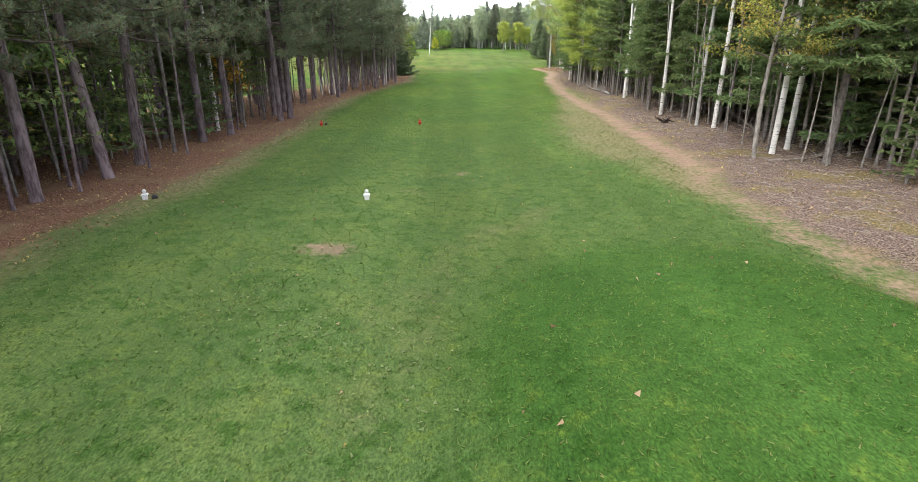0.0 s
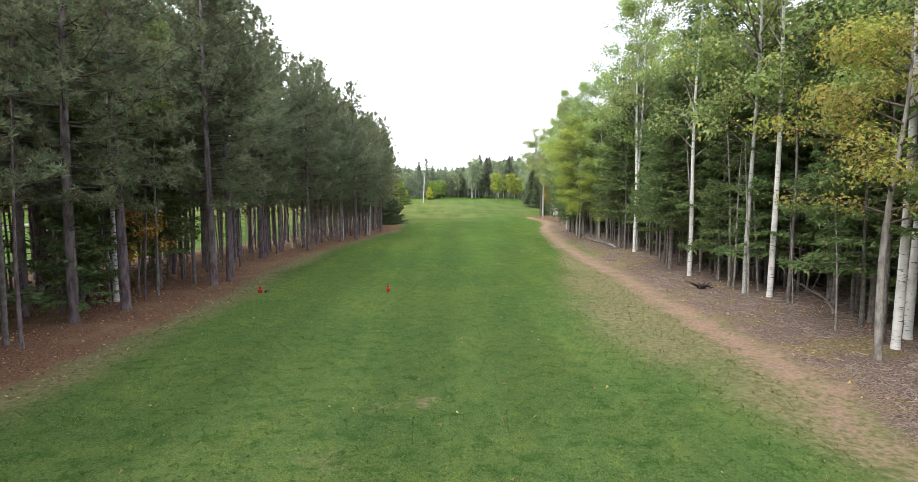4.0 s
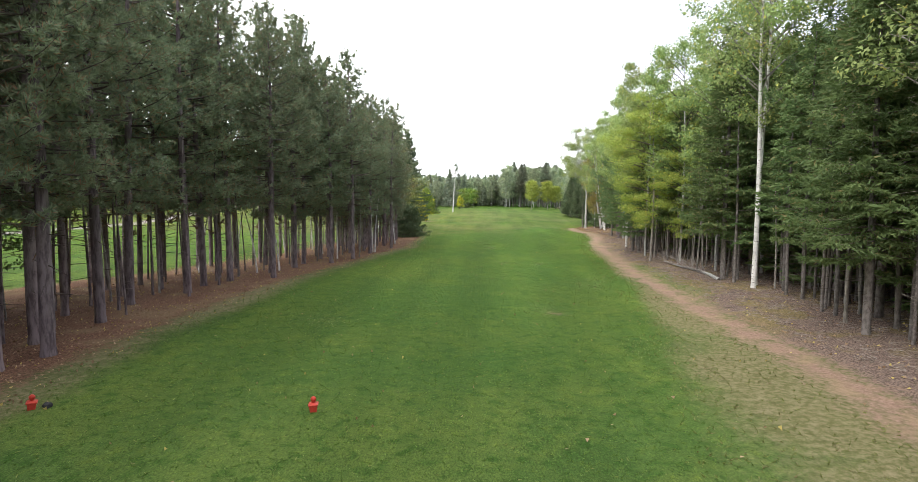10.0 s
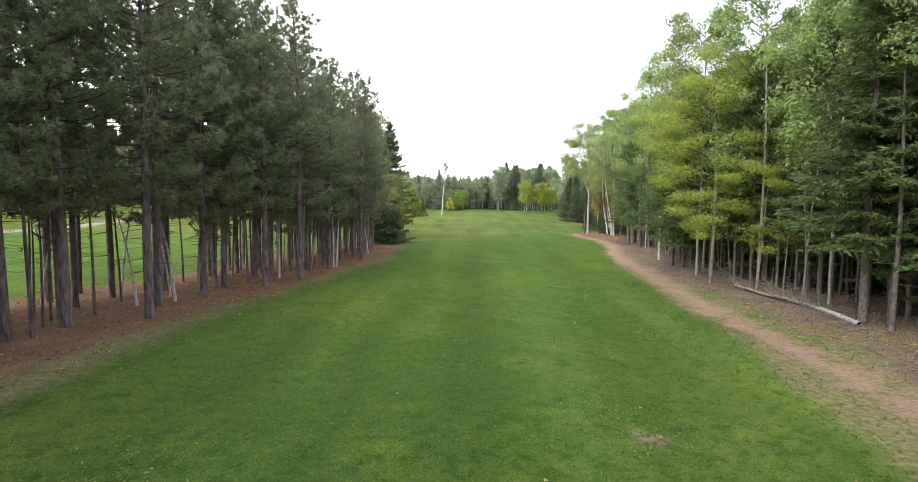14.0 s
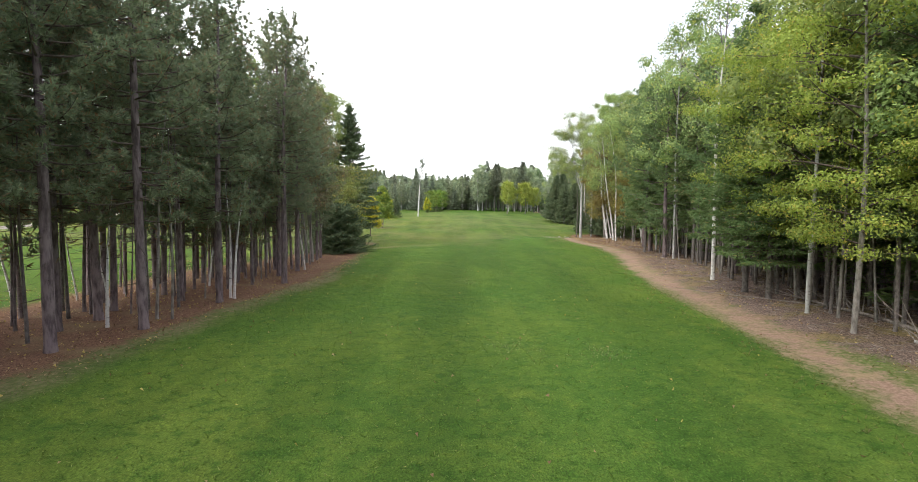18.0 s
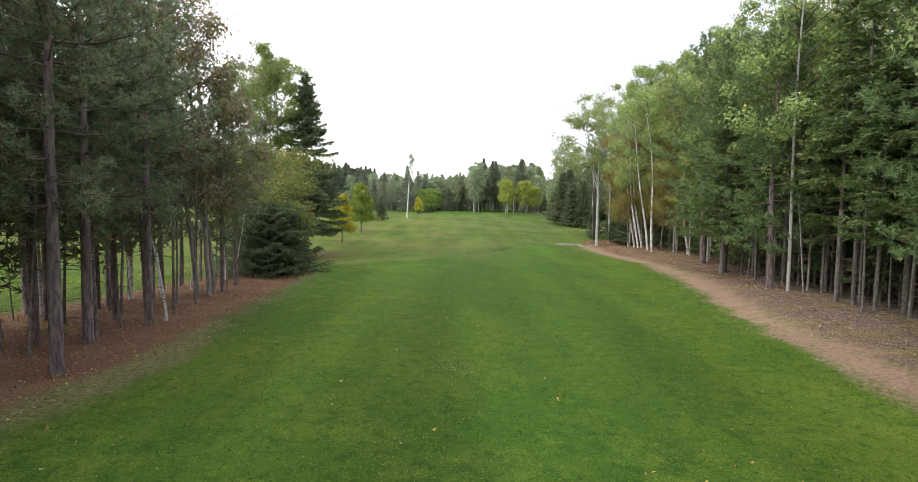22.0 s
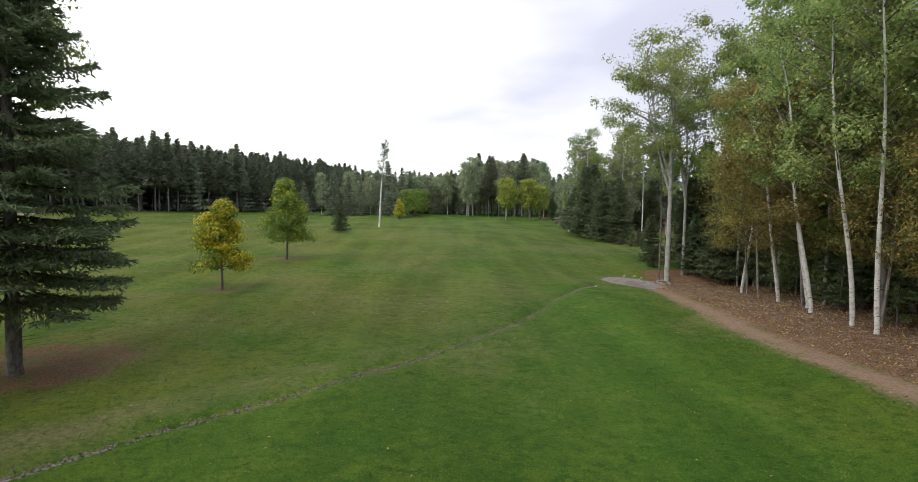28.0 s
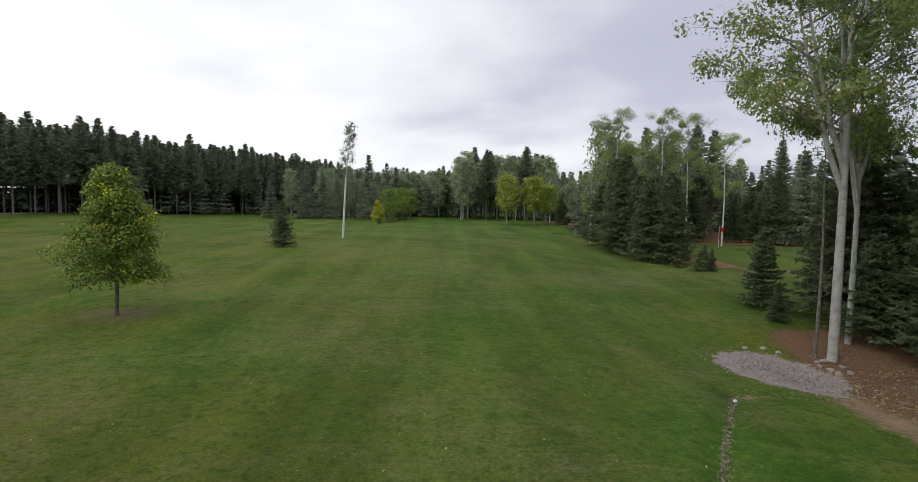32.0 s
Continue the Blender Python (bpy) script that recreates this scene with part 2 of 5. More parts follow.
PATH_Y = (-40, 3, 9, 13, 14.6, 17, 20.5, 24, 28, 33, 36, 42, 46, 50, 54, 57, 61, 64, 67.5, 71, 75, 80, 85, 90, 97, 100, 104, 106, 120)
PATH_X = (10, 6.6, 6.05, 6.1, 6.8, 6.95, 7.17, 7.35, 7.8, 7.85, 8.05, 8.3, 8.75, 9.25, 9.75, 9.95, 10.4, 10.8, 11.6, 12.4, 12.85, 13.5, 13.3, 13.2, 14, 14.8, 15.4, 16, 19)
TURF_Y = (-40, 8, 13, 18, 22, 26, 32, 38, 45, 50, 57, 61, 66, 70, 75, 80, 85, 90, 96, 101, 106, 112, 116, 140, 400)
TURF_X = (9, 5.8, 5.4, 4.1, 4.1, 4.9, 6.1, 6.9, 7.6, 8.2, 8.9, 9.7, 10.6, 11.3, 11.9, 12.5, 12.4, 12.2, 13.1, 14.2, 16, 19, 45, 70, 90)
WOOD_Y = (-40, 10, 16, 20, 25, 30, 35, 40, 45, 50, 55, 60, 65, 70, 75, 80, 86, 92, 97, 103, 108, 112, 116)
WOOD_X = (12, 10.4, 9.6, 11, 10.4, 10.4, 11.1, 11.3, 11.7, 11.1, 11.6, 12.7, 13.7, 14.3, 15, 16.3, 17.3, 17.4, 18, 20, 21, 21, 26)
DITCH_Y = (77, 78.2, 79.8, 82, 84.3, 86.5, 89, 92, 95.5, 98, 101.2, 104.5)
DITCH_X = (-12, -7, -4.6, -2.8, -0.8, 1.2, 3.2, 5.4, 7.2, 8.4, 10.2, 12.2)


def smooth(e0, e1, v):
    t = np.clip((v - e0) / (e1 - e0), 0, 1)
    return t * t * (3 - 2 * t)


def ditch_gap(x, y):
    """Distance across the shallow stone-lined drain."""
    return np.abs(y - np.interp(x, DITCH_X, DITCH_Y)) * np.where((x > -30) & (x < 12.6), 1, 50) * 0.72


def height(x, y):
    x, y = np.asarray(x, float), np.asarray(y, float)
    z = sum(np.interp(y + k, PROFILE_Y, PROFILE_Z) for k in (-6, -3, 0, 3, 6)) / 5
    z = z + np.clip(-x - 30, 0, 90) * 0.035 * smooth(20, 130, y) + np.clip(-x - 30, 0, 90) * 0.012
    # the wood's floor lies a little above the fairway, then falls into a wet hollow by the gravel
    z = z + 0.34 * smooth(9, 13.5, x) * smooth(12, 62, y) * smooth(101, 92, y)
    z = z - 1.05 * np.exp(-((x - 17.5) / 7.0) ** 2 - ((y - 108) / 6.5) ** 2) - 0.6 * smooth(6, 20, x) * smooth(108, 124, y) * smooth(200, 155, y)
    # tee mounds near the start
    a = np.sqrt(((x - 3.2) / 3.2) ** 2 + ((y - 4.2) / 3.8) ** 2)
    z = z + 0.32 * smooth(1.15, 0.55, a)
    b = smooth(-0.2, -1.6, x) * smooth(-8.5, -6.6, x) * smooth(12.6, 11.2, y)
    z = z + 0.12 * b
    # the needle bed and the track lie a little lower than the turf
    z = z - 0.05 * smooth(0.1, 0.7, np.interp(y, LEFT_Y, LEFT_X) - x) * smooth(-16, -10, x) * (y < 78)
    track = np.abs(x - np.interp(y, PATH_Y, PATH_X))
    z = z - 0.05 * smooth(1.1, 0.2, track) * (y < 108)
    z = z - 0.13 * smooth(0.75, 0.1, ditch_gap(x, y))
    lump = 0.03 * np.sin(x * 0.9 + 1.3 * np.sin(y * 0.31)) * np.sin(y * 0.53 + x * 0.2) + 0.015 * np.sin(x * 2.3 + y * 1.1) * np.sin(y * 1.7)
    return z + lump


def ground_z(x, y):
    return float(height(np.array([x]), np.array([y]))[0])


def spread_lines(parts):
    return np.concatenate([np.arange(a, b, s) for a, b, s in parts])


def grid_mesh(name, xs, ys, zf):
    X, Y = np.meshgrid(xs, ys)
    V = np.stack([X.ravel(), Y.ravel(), zf(X, Y).ravel()], 1)
    nx, ny = len(xs), len(ys)
    i = (np.arange(ny - 1)[:, None] * nx + np.arange(nx - 1)[None]).ravel()
    F = np.stack([i, i + 1, i + 1 + nx, i + nx], 1)
    return fast_mesh(name, V, F), X.ravel(), Y.ravel()


def fast_mesh(name, V, F, mats=(), index=None, shade=False):
    me = bpy.data.meshes.new(name)
    V, F = np.asarray(V, np.float32), np.asarray(F, np.int32)
    k = F.shape[1]
    me.vertices.add(len(V))
    me.vertices.foreach_set("co", V.ravel())
    me.loops.add(F.size)
    me.loops.foreach_set("vertex_index", F.ravel())
    me.polygons.add(len(F))
    me.polygons.foreach_set("loop_start", np.arange(0, F.size, k, dtype=np.int32))
    if index is not None:
        me.polygons.foreach_set("material_index", np.asarray(index, np.int32))
    me.polygons.foreach_set("use_smooth", np.full(len(F), shade))
    for m in mats:
        me.materials.append(m)
    me.update(calc_edges=True)
    return me


def put_attribute(me, name, values):
    a = me.attributes.new(name, "FLOAT", "POINT")
    a.data.foreach_set("value", np.asarray(values, np.float32))


def ground_material():
    m, n = material("ground")
    pos = n.add("ShaderNodeTexCoord", out="Object")

    def attr(name):
        return n.add("ShaderNodeAttribute", attribute_name=name, out="Fac")

    wob = n.math("SUBTRACT", n.noise(pos, 1.4, 6.0, 0.65), 0.5)
    wob2 = n.math("SUBTRACT", n.noise(pos, 9.0, 4.0, 0.6), 0.5)
    jag = n.math("ADD", n.math("MULTIPLY", wob, 0.9), n.math("MULTIPLY", wob2, 0.7))

    def mask(name, lo=0.4, hi=0.6, gain=1.0):
        return n.step(n.math("ADD", attr(name), n.math("MULTIPLY", jag, gain)), lo, hi)

    # mown turf
    patch = n.noise(pos, 0.16, 4.0, 0.6)
    mot = n.noise(pos, 0.9, 6.0, 0.65)
    lush = n.noise(pos, 0.5, 5.0, 0.7)
    fin = n.noise(pos, 9.0, 6.0, 0.75)
    bl = n.noise(n.add("ShaderNodeMapping", ("Vector", pos), ("Scale", (1, 0.5, 1))), 48.0, 4.0, 0.75)
    streak = n.noise(n.add("ShaderNodeMapping", ("Vector", pos), ("Scale", (0.55, 0.05, 1))), 1.0, 3.0, 0.5)
    g = n.mix(n.step(patch, 0.36, 0.64), (0.053, 0.107, 0.0125), (0.078, 0.124, 0.015))
    g = n.mix(n.math("MULTIPLY", n.step(mot, 0.48, 0.72), 0.6), g, (0.113, 0.152, 0.021))
    g = n.mix(n.math("MULTIPLY", n.step(lush, 0.5, 0.66), 0.7), g, (0.038, 0.09, 0.009))
    g = n.mix(n.math("MULTIPLY", attr("tee"), 0.38), g, (0.092, 0.122, 0.062))
    g = n.mix(n.math("MULTIPLY", attr("olive"), n.step(n.noise(pos, 0.22, 4.0, 0.6), 0.3, 0.62)), g, (0.102, 0.112, 0.017))
    g = n.mix(n.math("MULTIPLY", attr("lush"), 0.75), g, (0.032, 0.09, 0.012))
    g = n.mix(n.math("MULTIPLY", n.step(fin, 0.55, 0.74), 0.75), g, (0.142, 0.186, 0.031))
    tuf = n.noise(pos, 3.6, 5.0, 0.7)
    g = n.mix(n.math("MULTIPLY", n.step(tuf, 0.5, 0.36), 0.72), g, (0.026, 0.07, 0.009))
    g = n.mix(n.math("MULTIPLY", n.step(tuf, 0.56, 0.7), 0.5), g, (0.116, 0.163, 0.022))
    g = n.mix(n.math("MULTIPLY", n.step(fin, 0.46, 0.3), 0.75), g, (0.026, 0.055, 0.008))
    g = n.mix(1.0, g, n.ramp(bl, (0.3, (0.4, 0.43, 0.38)), (0.5, (1, 1, 1)), (0.7, (1.8, 1.72, 1.7))), "MULTIPLY")
    g = n.mix(1.0, g, n.ramp(streak, (0.35, (0.8, 0.84, 0.8)), (0.65, (1.2, 1.17, 1.2))), "MULTIPLY")
    stripe = n.math("SINE", attr("mow"))
    g = n.mix(1.0, g, n.ramp(n.math("ADD", n.math("MULTIPLY", stripe, 0.5), 0.5), (0.2, (0.96, 0.965, 0.96)), (0.8, (1.05, 1.04, 1.06))), "MULTIPLY")
    straw = n.mix(n.step(fin, 0.38, 0.66), (0.12, 0.115, 0.045), (0.25, 0.21, 0.12))
    yel = n.math("MULTIPLY", n.step(n.math("ADD", n.math("ADD", attr("dry"), n.math("ADD", n.math("MULTIPLY", wob, 0.7), n.math("MULTIPLY", wob2, 0.3))), n.math("MULTIPLY", n.math("SUBTRACT", patch, 0.5), n.math("MULTIPLY", attr("dry"), 2.5))), 0.2, 0.95), 0.9)
    g = n.mix(yel, g, straw)
    # brown needle bed
    nf = n.noise(pos, 22.0, 6.0, 0.75)
    nb = n.noise(pos, 0.8, 4.0)
    need = n.mix(n.step(nf, 0.35, 0.7), (0.075, 0.038, 0.025), (0.31, 0.175, 0.105))
    need = n.mix(n.math("MULTIPLY", n.step(nb, 0.45, 0.7), 0.55), need, (0.24, 0.18, 0.095))
    # red earth of the trodden track
    ef = n.noise(pos, 16.0, 6.0, 0.7)
    earth = n.mix(n.step(ef, 0.3, 0.7), (0.19, 0.115, 0.086), (0.36, 0.24, 0.185))
    earth = n.mix(n.math("MULTIPLY", n.step(n.noise(pos, 1.3, 3.0), 0.45, 0.7), 0.7), earth, (0.31, 0.23, 0.135))
    # grey-brown litter on the forest floor
    lf = n.noise(pos, 26.0, 6.0, 0.8)
    lit = n.mix(n.step(lf, 0.4, 0.62), (0.05, 0.034, 0.027), (0.28, 0.205, 0.165))
    lit = n.mix(n.math("MULTIPLY", n.step(n.noise(pos, 0.7, 5.0, 0.65), 0.47, 0.62), 0.75), lit, n.mix(n.step(lf, 0.38, 0.66), (0.1, 0.085, 0.032), (0.28, 0.215, 0.085)))
    rust = n.mix(n.step(lf, 0.4, 0.62), (0.075, 0.04, 0.022), (0.28, 0.165, 0.095))
    lit = n.mix(n.math("MULTIPLY", attr("rust"), 0.85), lit, rust)
    # grey gravel
    vo = n.add("ShaderNodeTexVoronoi", ("Vector", pos), ("Scale", 26.0), out="Color")
    grav = n.mix(n.add("ShaderNodeSeparateColor", ("Color", vo)), (0.2, 0.165, 0.16), (0.42, 0.36, 0.355))
    c = n.mix(mask("litter", 0.35, 0.75, 1.1), g, lit)
    c = n.mix(mask("needle", 0.38, 0.68, 0.8), c, need)
    c = n.mix(n.math("MULTIPLY", mask("earth", 0.3, 0.95, 1.6), 0.92), c, earth)
    c = n.mix(mask("gravel", 0.42, 0.62, 0.9), c, grav)
    rel = n.math("ADD", n.math("MULTIPLY", fin, 0.5), n.math("ADD", n.math("MULTIPLY", bl, 0.45), n.math("MULTIPLY", mot, 0.5)))
    finish(n, c, 0.95, rel, 0.8, 0.06, 0.08)
    return m


def path_line(x, y):
    return np.abs(x - np.interp(y, PATH_Y, PATH_X))


xs = spread_lines([(-1600, -400, 200), (-400, -140, 20), (-140, -66, 4), (-66, -34, 1.6), (-34, -14, 1.0), (-14, 21, 0.25), (21, 40, 1), (40, 140, 4), (140, 400, 20), (400, 1601, 200)])
ys = spread_lines([(-600, -60, 60), (-60, -8, 4), (-8, 112, 0.3), (112, 210, 1.0), (210, 320, 4), (320, 640, 40), (640, 2200, 200)])
ground_me, gx, gy = grid_mesh("ground", xs, ys, height)
left = np.interp(gy, LEFT_Y, LEFT_X)
outer = np.interp(gy, OUTER_Y, OUTER_X)
turf = np.interp(gy, TURF_Y, TURF_X)
wood = np.interp(gy, WOOD_Y, WOOD_X)
needle = 0.5 + np.minimum.reduce([left - 0.25 - gx, gx - outer, 77.5 - gy]) / 2.4
for ox, oy, r in ((-8.2, 86.5, 2.4), (-8.25, 99.4, 0.35), (-8.3, 111.4, 0.4)):
    needle = np.maximum(needle, np.minimum(0.56, 0.5 + (r - np.hypot(gx - ox, gy - oy)) / 1.6))
far_wood = np.minimum(gx - np.interp(gy, (128, 133, 150, 156, 190, 205), (29, 22.4, 22.6, 24, 27, 25)), 205 - gy)
far_wood = np.where((gy > 128) & (gx < 27.5 + (gy > 152) * 60), far_wood, -9)
needle = np.maximum(needle, 0.5 + far_wood / 2)
put_attribute(ground_me, "needle", np.clip(needle, 0, 1))
track = np.interp(gy, PATH_Y, PATH_X)
litter = 0.5 + np.minimum(gx - (track + 0.35 + 0.9 * smooth(33, 38, gy) * smooth(50, 44, gy)), np.where(gy < 113, 4, -9)) / 1.5
put_attribute(ground_me, "litter", np.clip(litter, 0, 1))
put_attribute(ground_me, "rust", smooth(55, 85, gy))
earth = np.where(gy < 107, (0.5 + (0.6 - path_line(gx, gy)) / 1.5) * (0.72 + 0.28 * smooth(13, 17, gy)), 0)
earth = np.maximum(earth, 0.58 - ditch_gap(gx, gy) / 0.5)
for ox, oy, r in ((-0.4, 14.1, 0.12), (-1.0, 12.35, 0.2), (-1.95, 8.0, 0.3), (0.2, 14.2, 0.1), (3.3, 32.5, 0.2), (4.4, 22.4, 0.1)):
    earth = np.maximum(earth, 0.44 + (r - np.hypot((gx - ox) * 0.8, gy - oy)) / 0.9)
put_attribute(ground_me, "earth", np.clip(earth, 0, 1))
gd = np.hypot((gx - 15.5) / 1.9, (gy - 107.6) / 2.3)
put_attribute(ground_me, "gravel", np.clip(np.maximum.reduce([0.5 + (1 - gd) * 1.2, 0.3 + 0.32 * smooth(-1, -4, gx) - ditch_gap(gx, gy) / 0.6, np.minimum(0.57, 0.5 + (1.3 - np.abs(gx - np.interp(gy, (-40, 67, 120, 165, 185, 260), (-36, -43, -51, -57.5, -57, -40)))) / 4)]), 0, 1))
dry = smooth(-1.4 + smooth(26, 40, gy), 1.1 - 0.5 * smooth(26, 40, gy), gx - turf) * (gy < 108) * 0.98
dry = np.maximum(dry, 0.36 * smooth(72, 92, gy) * (gy < 200) * (gx < turf))
dry = np.maximum(dry, smooth(1.9, 0.2, np.abs(gx - left + 0.2)) * (gy < 78) * 0.8)
trough = np.interp(gy, (2, 4.7, 6.3, 8.2, 9.5, 11), (-1.1, -0.77, -0.54, -0.12, 0.9, 2.2))
dry = np.maximum(dry, smooth(1.1, 0.1, np.abs(gx - trough)) * (gy < 11) * 0.38)
dry = np.maximum(dry, smooth(3.4, 0.5, np.hypot(gx + 7.4, gy - 87)) * 0.8)
dry = np.maximum(dry, smooth(3.0, 0.3, np.abs(gy - np.interp(gx, DITCH_X, DITCH_Y) - 1.6) * (gx < 13)) * (gx > -26) * 0.5 * smooth(9, -3, gx))
for ox, oy in ((-8.25, 99.4), (-8.3, 111.4)):
    dry = np.maximum(dry, smooth(2.6, 0.6, np.hypot(gx - ox, gy - oy)) * 0.7)
put_attribute(ground_me, "tee", smooth(34, 10, gy) + 0.35 * smooth(60, 30, gy) * smooth(10, 34, gy))
put_attribute(ground_me, "dry", dry)
put_attribute(ground_me, "olive", 0.75 * smooth(0.5, 6.0, gy - np.interp(gx, DITCH_X, DITCH_Y)) * smooth(190, 130, gy))
put_attribute(ground_me, "mow", smooth(26, 44, gy) * (gx - 0.03 * gy) * (2 * math.pi / 5.6))
mound = np.sqrt(((gx - 3.2) / 3.4) ** 2 + ((gy - 4.6) / 4.4) ** 2)
put_attribute(ground_me, "lush", np.maximum(smooth(1.05, 0.75, mound), 0.5 * smooth(0, 10, gx + 4) * smooth(1.5, 4.0, turf - gx) * (gy > 26)))
ground_me.materials.append(ground_material())
ground_me.polygons.foreach_set("use_smooth", np.ones(len(ground_me.polygons), bool))
ground = tagged(new("ground", ground_me), "mown green golf fairway with a red earth track and brown needle beds", "ground", kind="structure")

# ---- trees: how each kind is grown ----


class Growth:
    """Collects quads of one part of a tree."""

    def __init__(self):
        self.v, self.f, self.n = [], [], 0

    def add(self, v, f):
        self.v.append(np.asarray(v, float))
        self.f.append(np.asarray(f, int) + self.n)
        self.n += len(v)

    def tube(self, pts, radii, sides=6):
        pts = np.asarray(pts, float)
        d = np.gradient(pts, axis=0)
        d /= np.linalg.norm(d, axis=1)[:, None] + 1e-9
        ref = np.where(np.abs(d[:, 2:3]) > 0.9, np.array([[1.0, 0, 0]]), np.array([[0, 0, 1.0]]))
        u = np.cross(d, ref)
        u /= np.linalg.norm(u, axis=1)[:, None] + 1e-9
        v = np.cross(d, u)
        a = np.linspace(0, 2 * math.pi, sides, endpoint=False)
        ring = np.cos(a)[None, :, None] * u[:, None] + np.sin(a)[None, :, None] * v[:, None]
        V = pts[:, None] + ring * np.asarray(radii, float)[:, None, None]
        k = len(pts)
        i = np.arange(k - 1)[:, None] * sides
        j = np.arange(sides)[None]
        F = np.stack([i + j, i + (j + 1) % sides, i + sides + (j + 1) % sides, i + sides + j], -1).reshape(-1, 4)
        self.add(V.reshape(-1, 3), F)

    def blades(self, rng, P, D, length, width, k, spread):
        """k slim blades from every point of P, fanned round its direction D."""
        n = len(P)
        if not n:
            return
        P, D = np.repeat(P, k, 0), np.repeat(D, k, 0)
        d = D + rng.normal(0, spread, D.shape)
        d /= np.linalg.norm(d, axis=1)[:, None] + 1e-9
        s = np.cross(d, rng.normal(0, 1, d.shape))
        s /= np.linalg.norm(s, axis=1)[:, None] + 1e-9
        L = length * rng.uniform(0.7, 1.25, (n * k, 1))
        W = width * rng.uniform(0.7, 1.2, (n * k, 1)) * 0.5
        V = np.stack([P - s * W, P + s * W, P + d * L], 1).reshape(-1, 3)
        self.add(V, np.arange(n * k * 3).reshape(-1, 3))

    def leaves(self, rng, P, size, droop=0.25, face=None):
        n = len(P)
        if not n:
            return
        nrm = rng.normal(0, 0.75, (n, 3)) + np.array([0, 0, 0.7])
        if face is not None:
            nrm = rng.normal(0, 0.4, (n, 3)) + np.array([0, 0, 0.55]) + face * 0.9
        nrm /= np.linalg.norm(nrm, axis=1)[:, None]
        u = np.cross(nrm, rng.normal(0, 1, (n, 3)))
        u /= np.linalg.norm(u, axis=1)[:, None] + 1e-9
        v = np.cross(nrm, u)
        s = size * rng.uniform(0.65, 1.3, (n, 1))
        u, v = u * s * 0.62, v * s * 0.42
        low = np.array([[0, 0, -1.0]]) * s * droop
        V = np.stack([P - u * 0.7 - v, P - u * 0.7 + v, P + u + low], 1).reshape(-1, 3)
        self.add(V, np.arange(n * 3).reshape(-1, 3))

    def mesh(self, name, mat, shade=False):
        return fast_mesh(name, np.concatenate(self.v), np.concatenate(self.f), [mat], shade=shade)


def wood_mesh(name, trunk, limbs, trunk_mat, limb_mat):
    """One mesh for a trunk with its limbs, in two barks."""
    tv, tf, lv, lf = np.concatenate(trunk.v), np.concatenate(trunk.f), np.concatenate(limbs.v), np.concatenate(limbs.f)
    index = np.concatenate([np.zeros(len(tf), int), np.ones(len(lf), int)])
    return fast_mesh(name, np.concatenate([tv, lv]), np.concatenate([tf, lf + len(tv)]), [trunk_mat, limb_mat], index, True)


def part(name, me, parent, label="", material=None):
    ob = new(name, me)
    ob.parent = parent
    if material is not None:
        me.materials.append(material)
    if label:
        ob["label"] = label
    return ob


def thing(name, label, category, group="", at=(0, 0, 0)):
    ob = new(name)
    ob.empty_display_size = 0.3
    ob.location = at
    return tagged(ob, label, category, group)


def stem(rng, h, r, lean=(0, 0), wob=0.12, seg=9, tip=0.03):
    """A tapered, slightly crooked stem with a flared foot; returns its line."""
    s = np.linspace(0, 1, seg) ** 1.15
    ph = rng.uniform(0, 6.28, 2)
    x = lean[0] * s ** 1.3 + wob * np.sin(s * 5 + ph[0]) * s
    y = lean[1] * s ** 1.3 + wob * np.sin(s * 4 + ph[1]) * s
    pts = np.stack([x, y, s * h], 1)
    rad = r * (1 - s) ** 0.8 + tip * 0.5
    pts = np.concatenate([[pts[0] - [0, 0, 0.25]], [pts[0] + [0, 0, 0.02]], [pts[0] * 0.98 + pts[1] * 0.02 + [0, 0, 0.22]], pts[1:]])
    rad = np.concatenate([[r * 1.32], [r * 1.22], [r * 1.04], rad[1:]])
    return pts, rad


def on_line(pts, z):
    return np.stack([np.interp(z, pts[:, 2], pts[:, 0]), np.interp(z, pts[:, 2], pts[:, 1]), np.asarray(z, float)], -1)


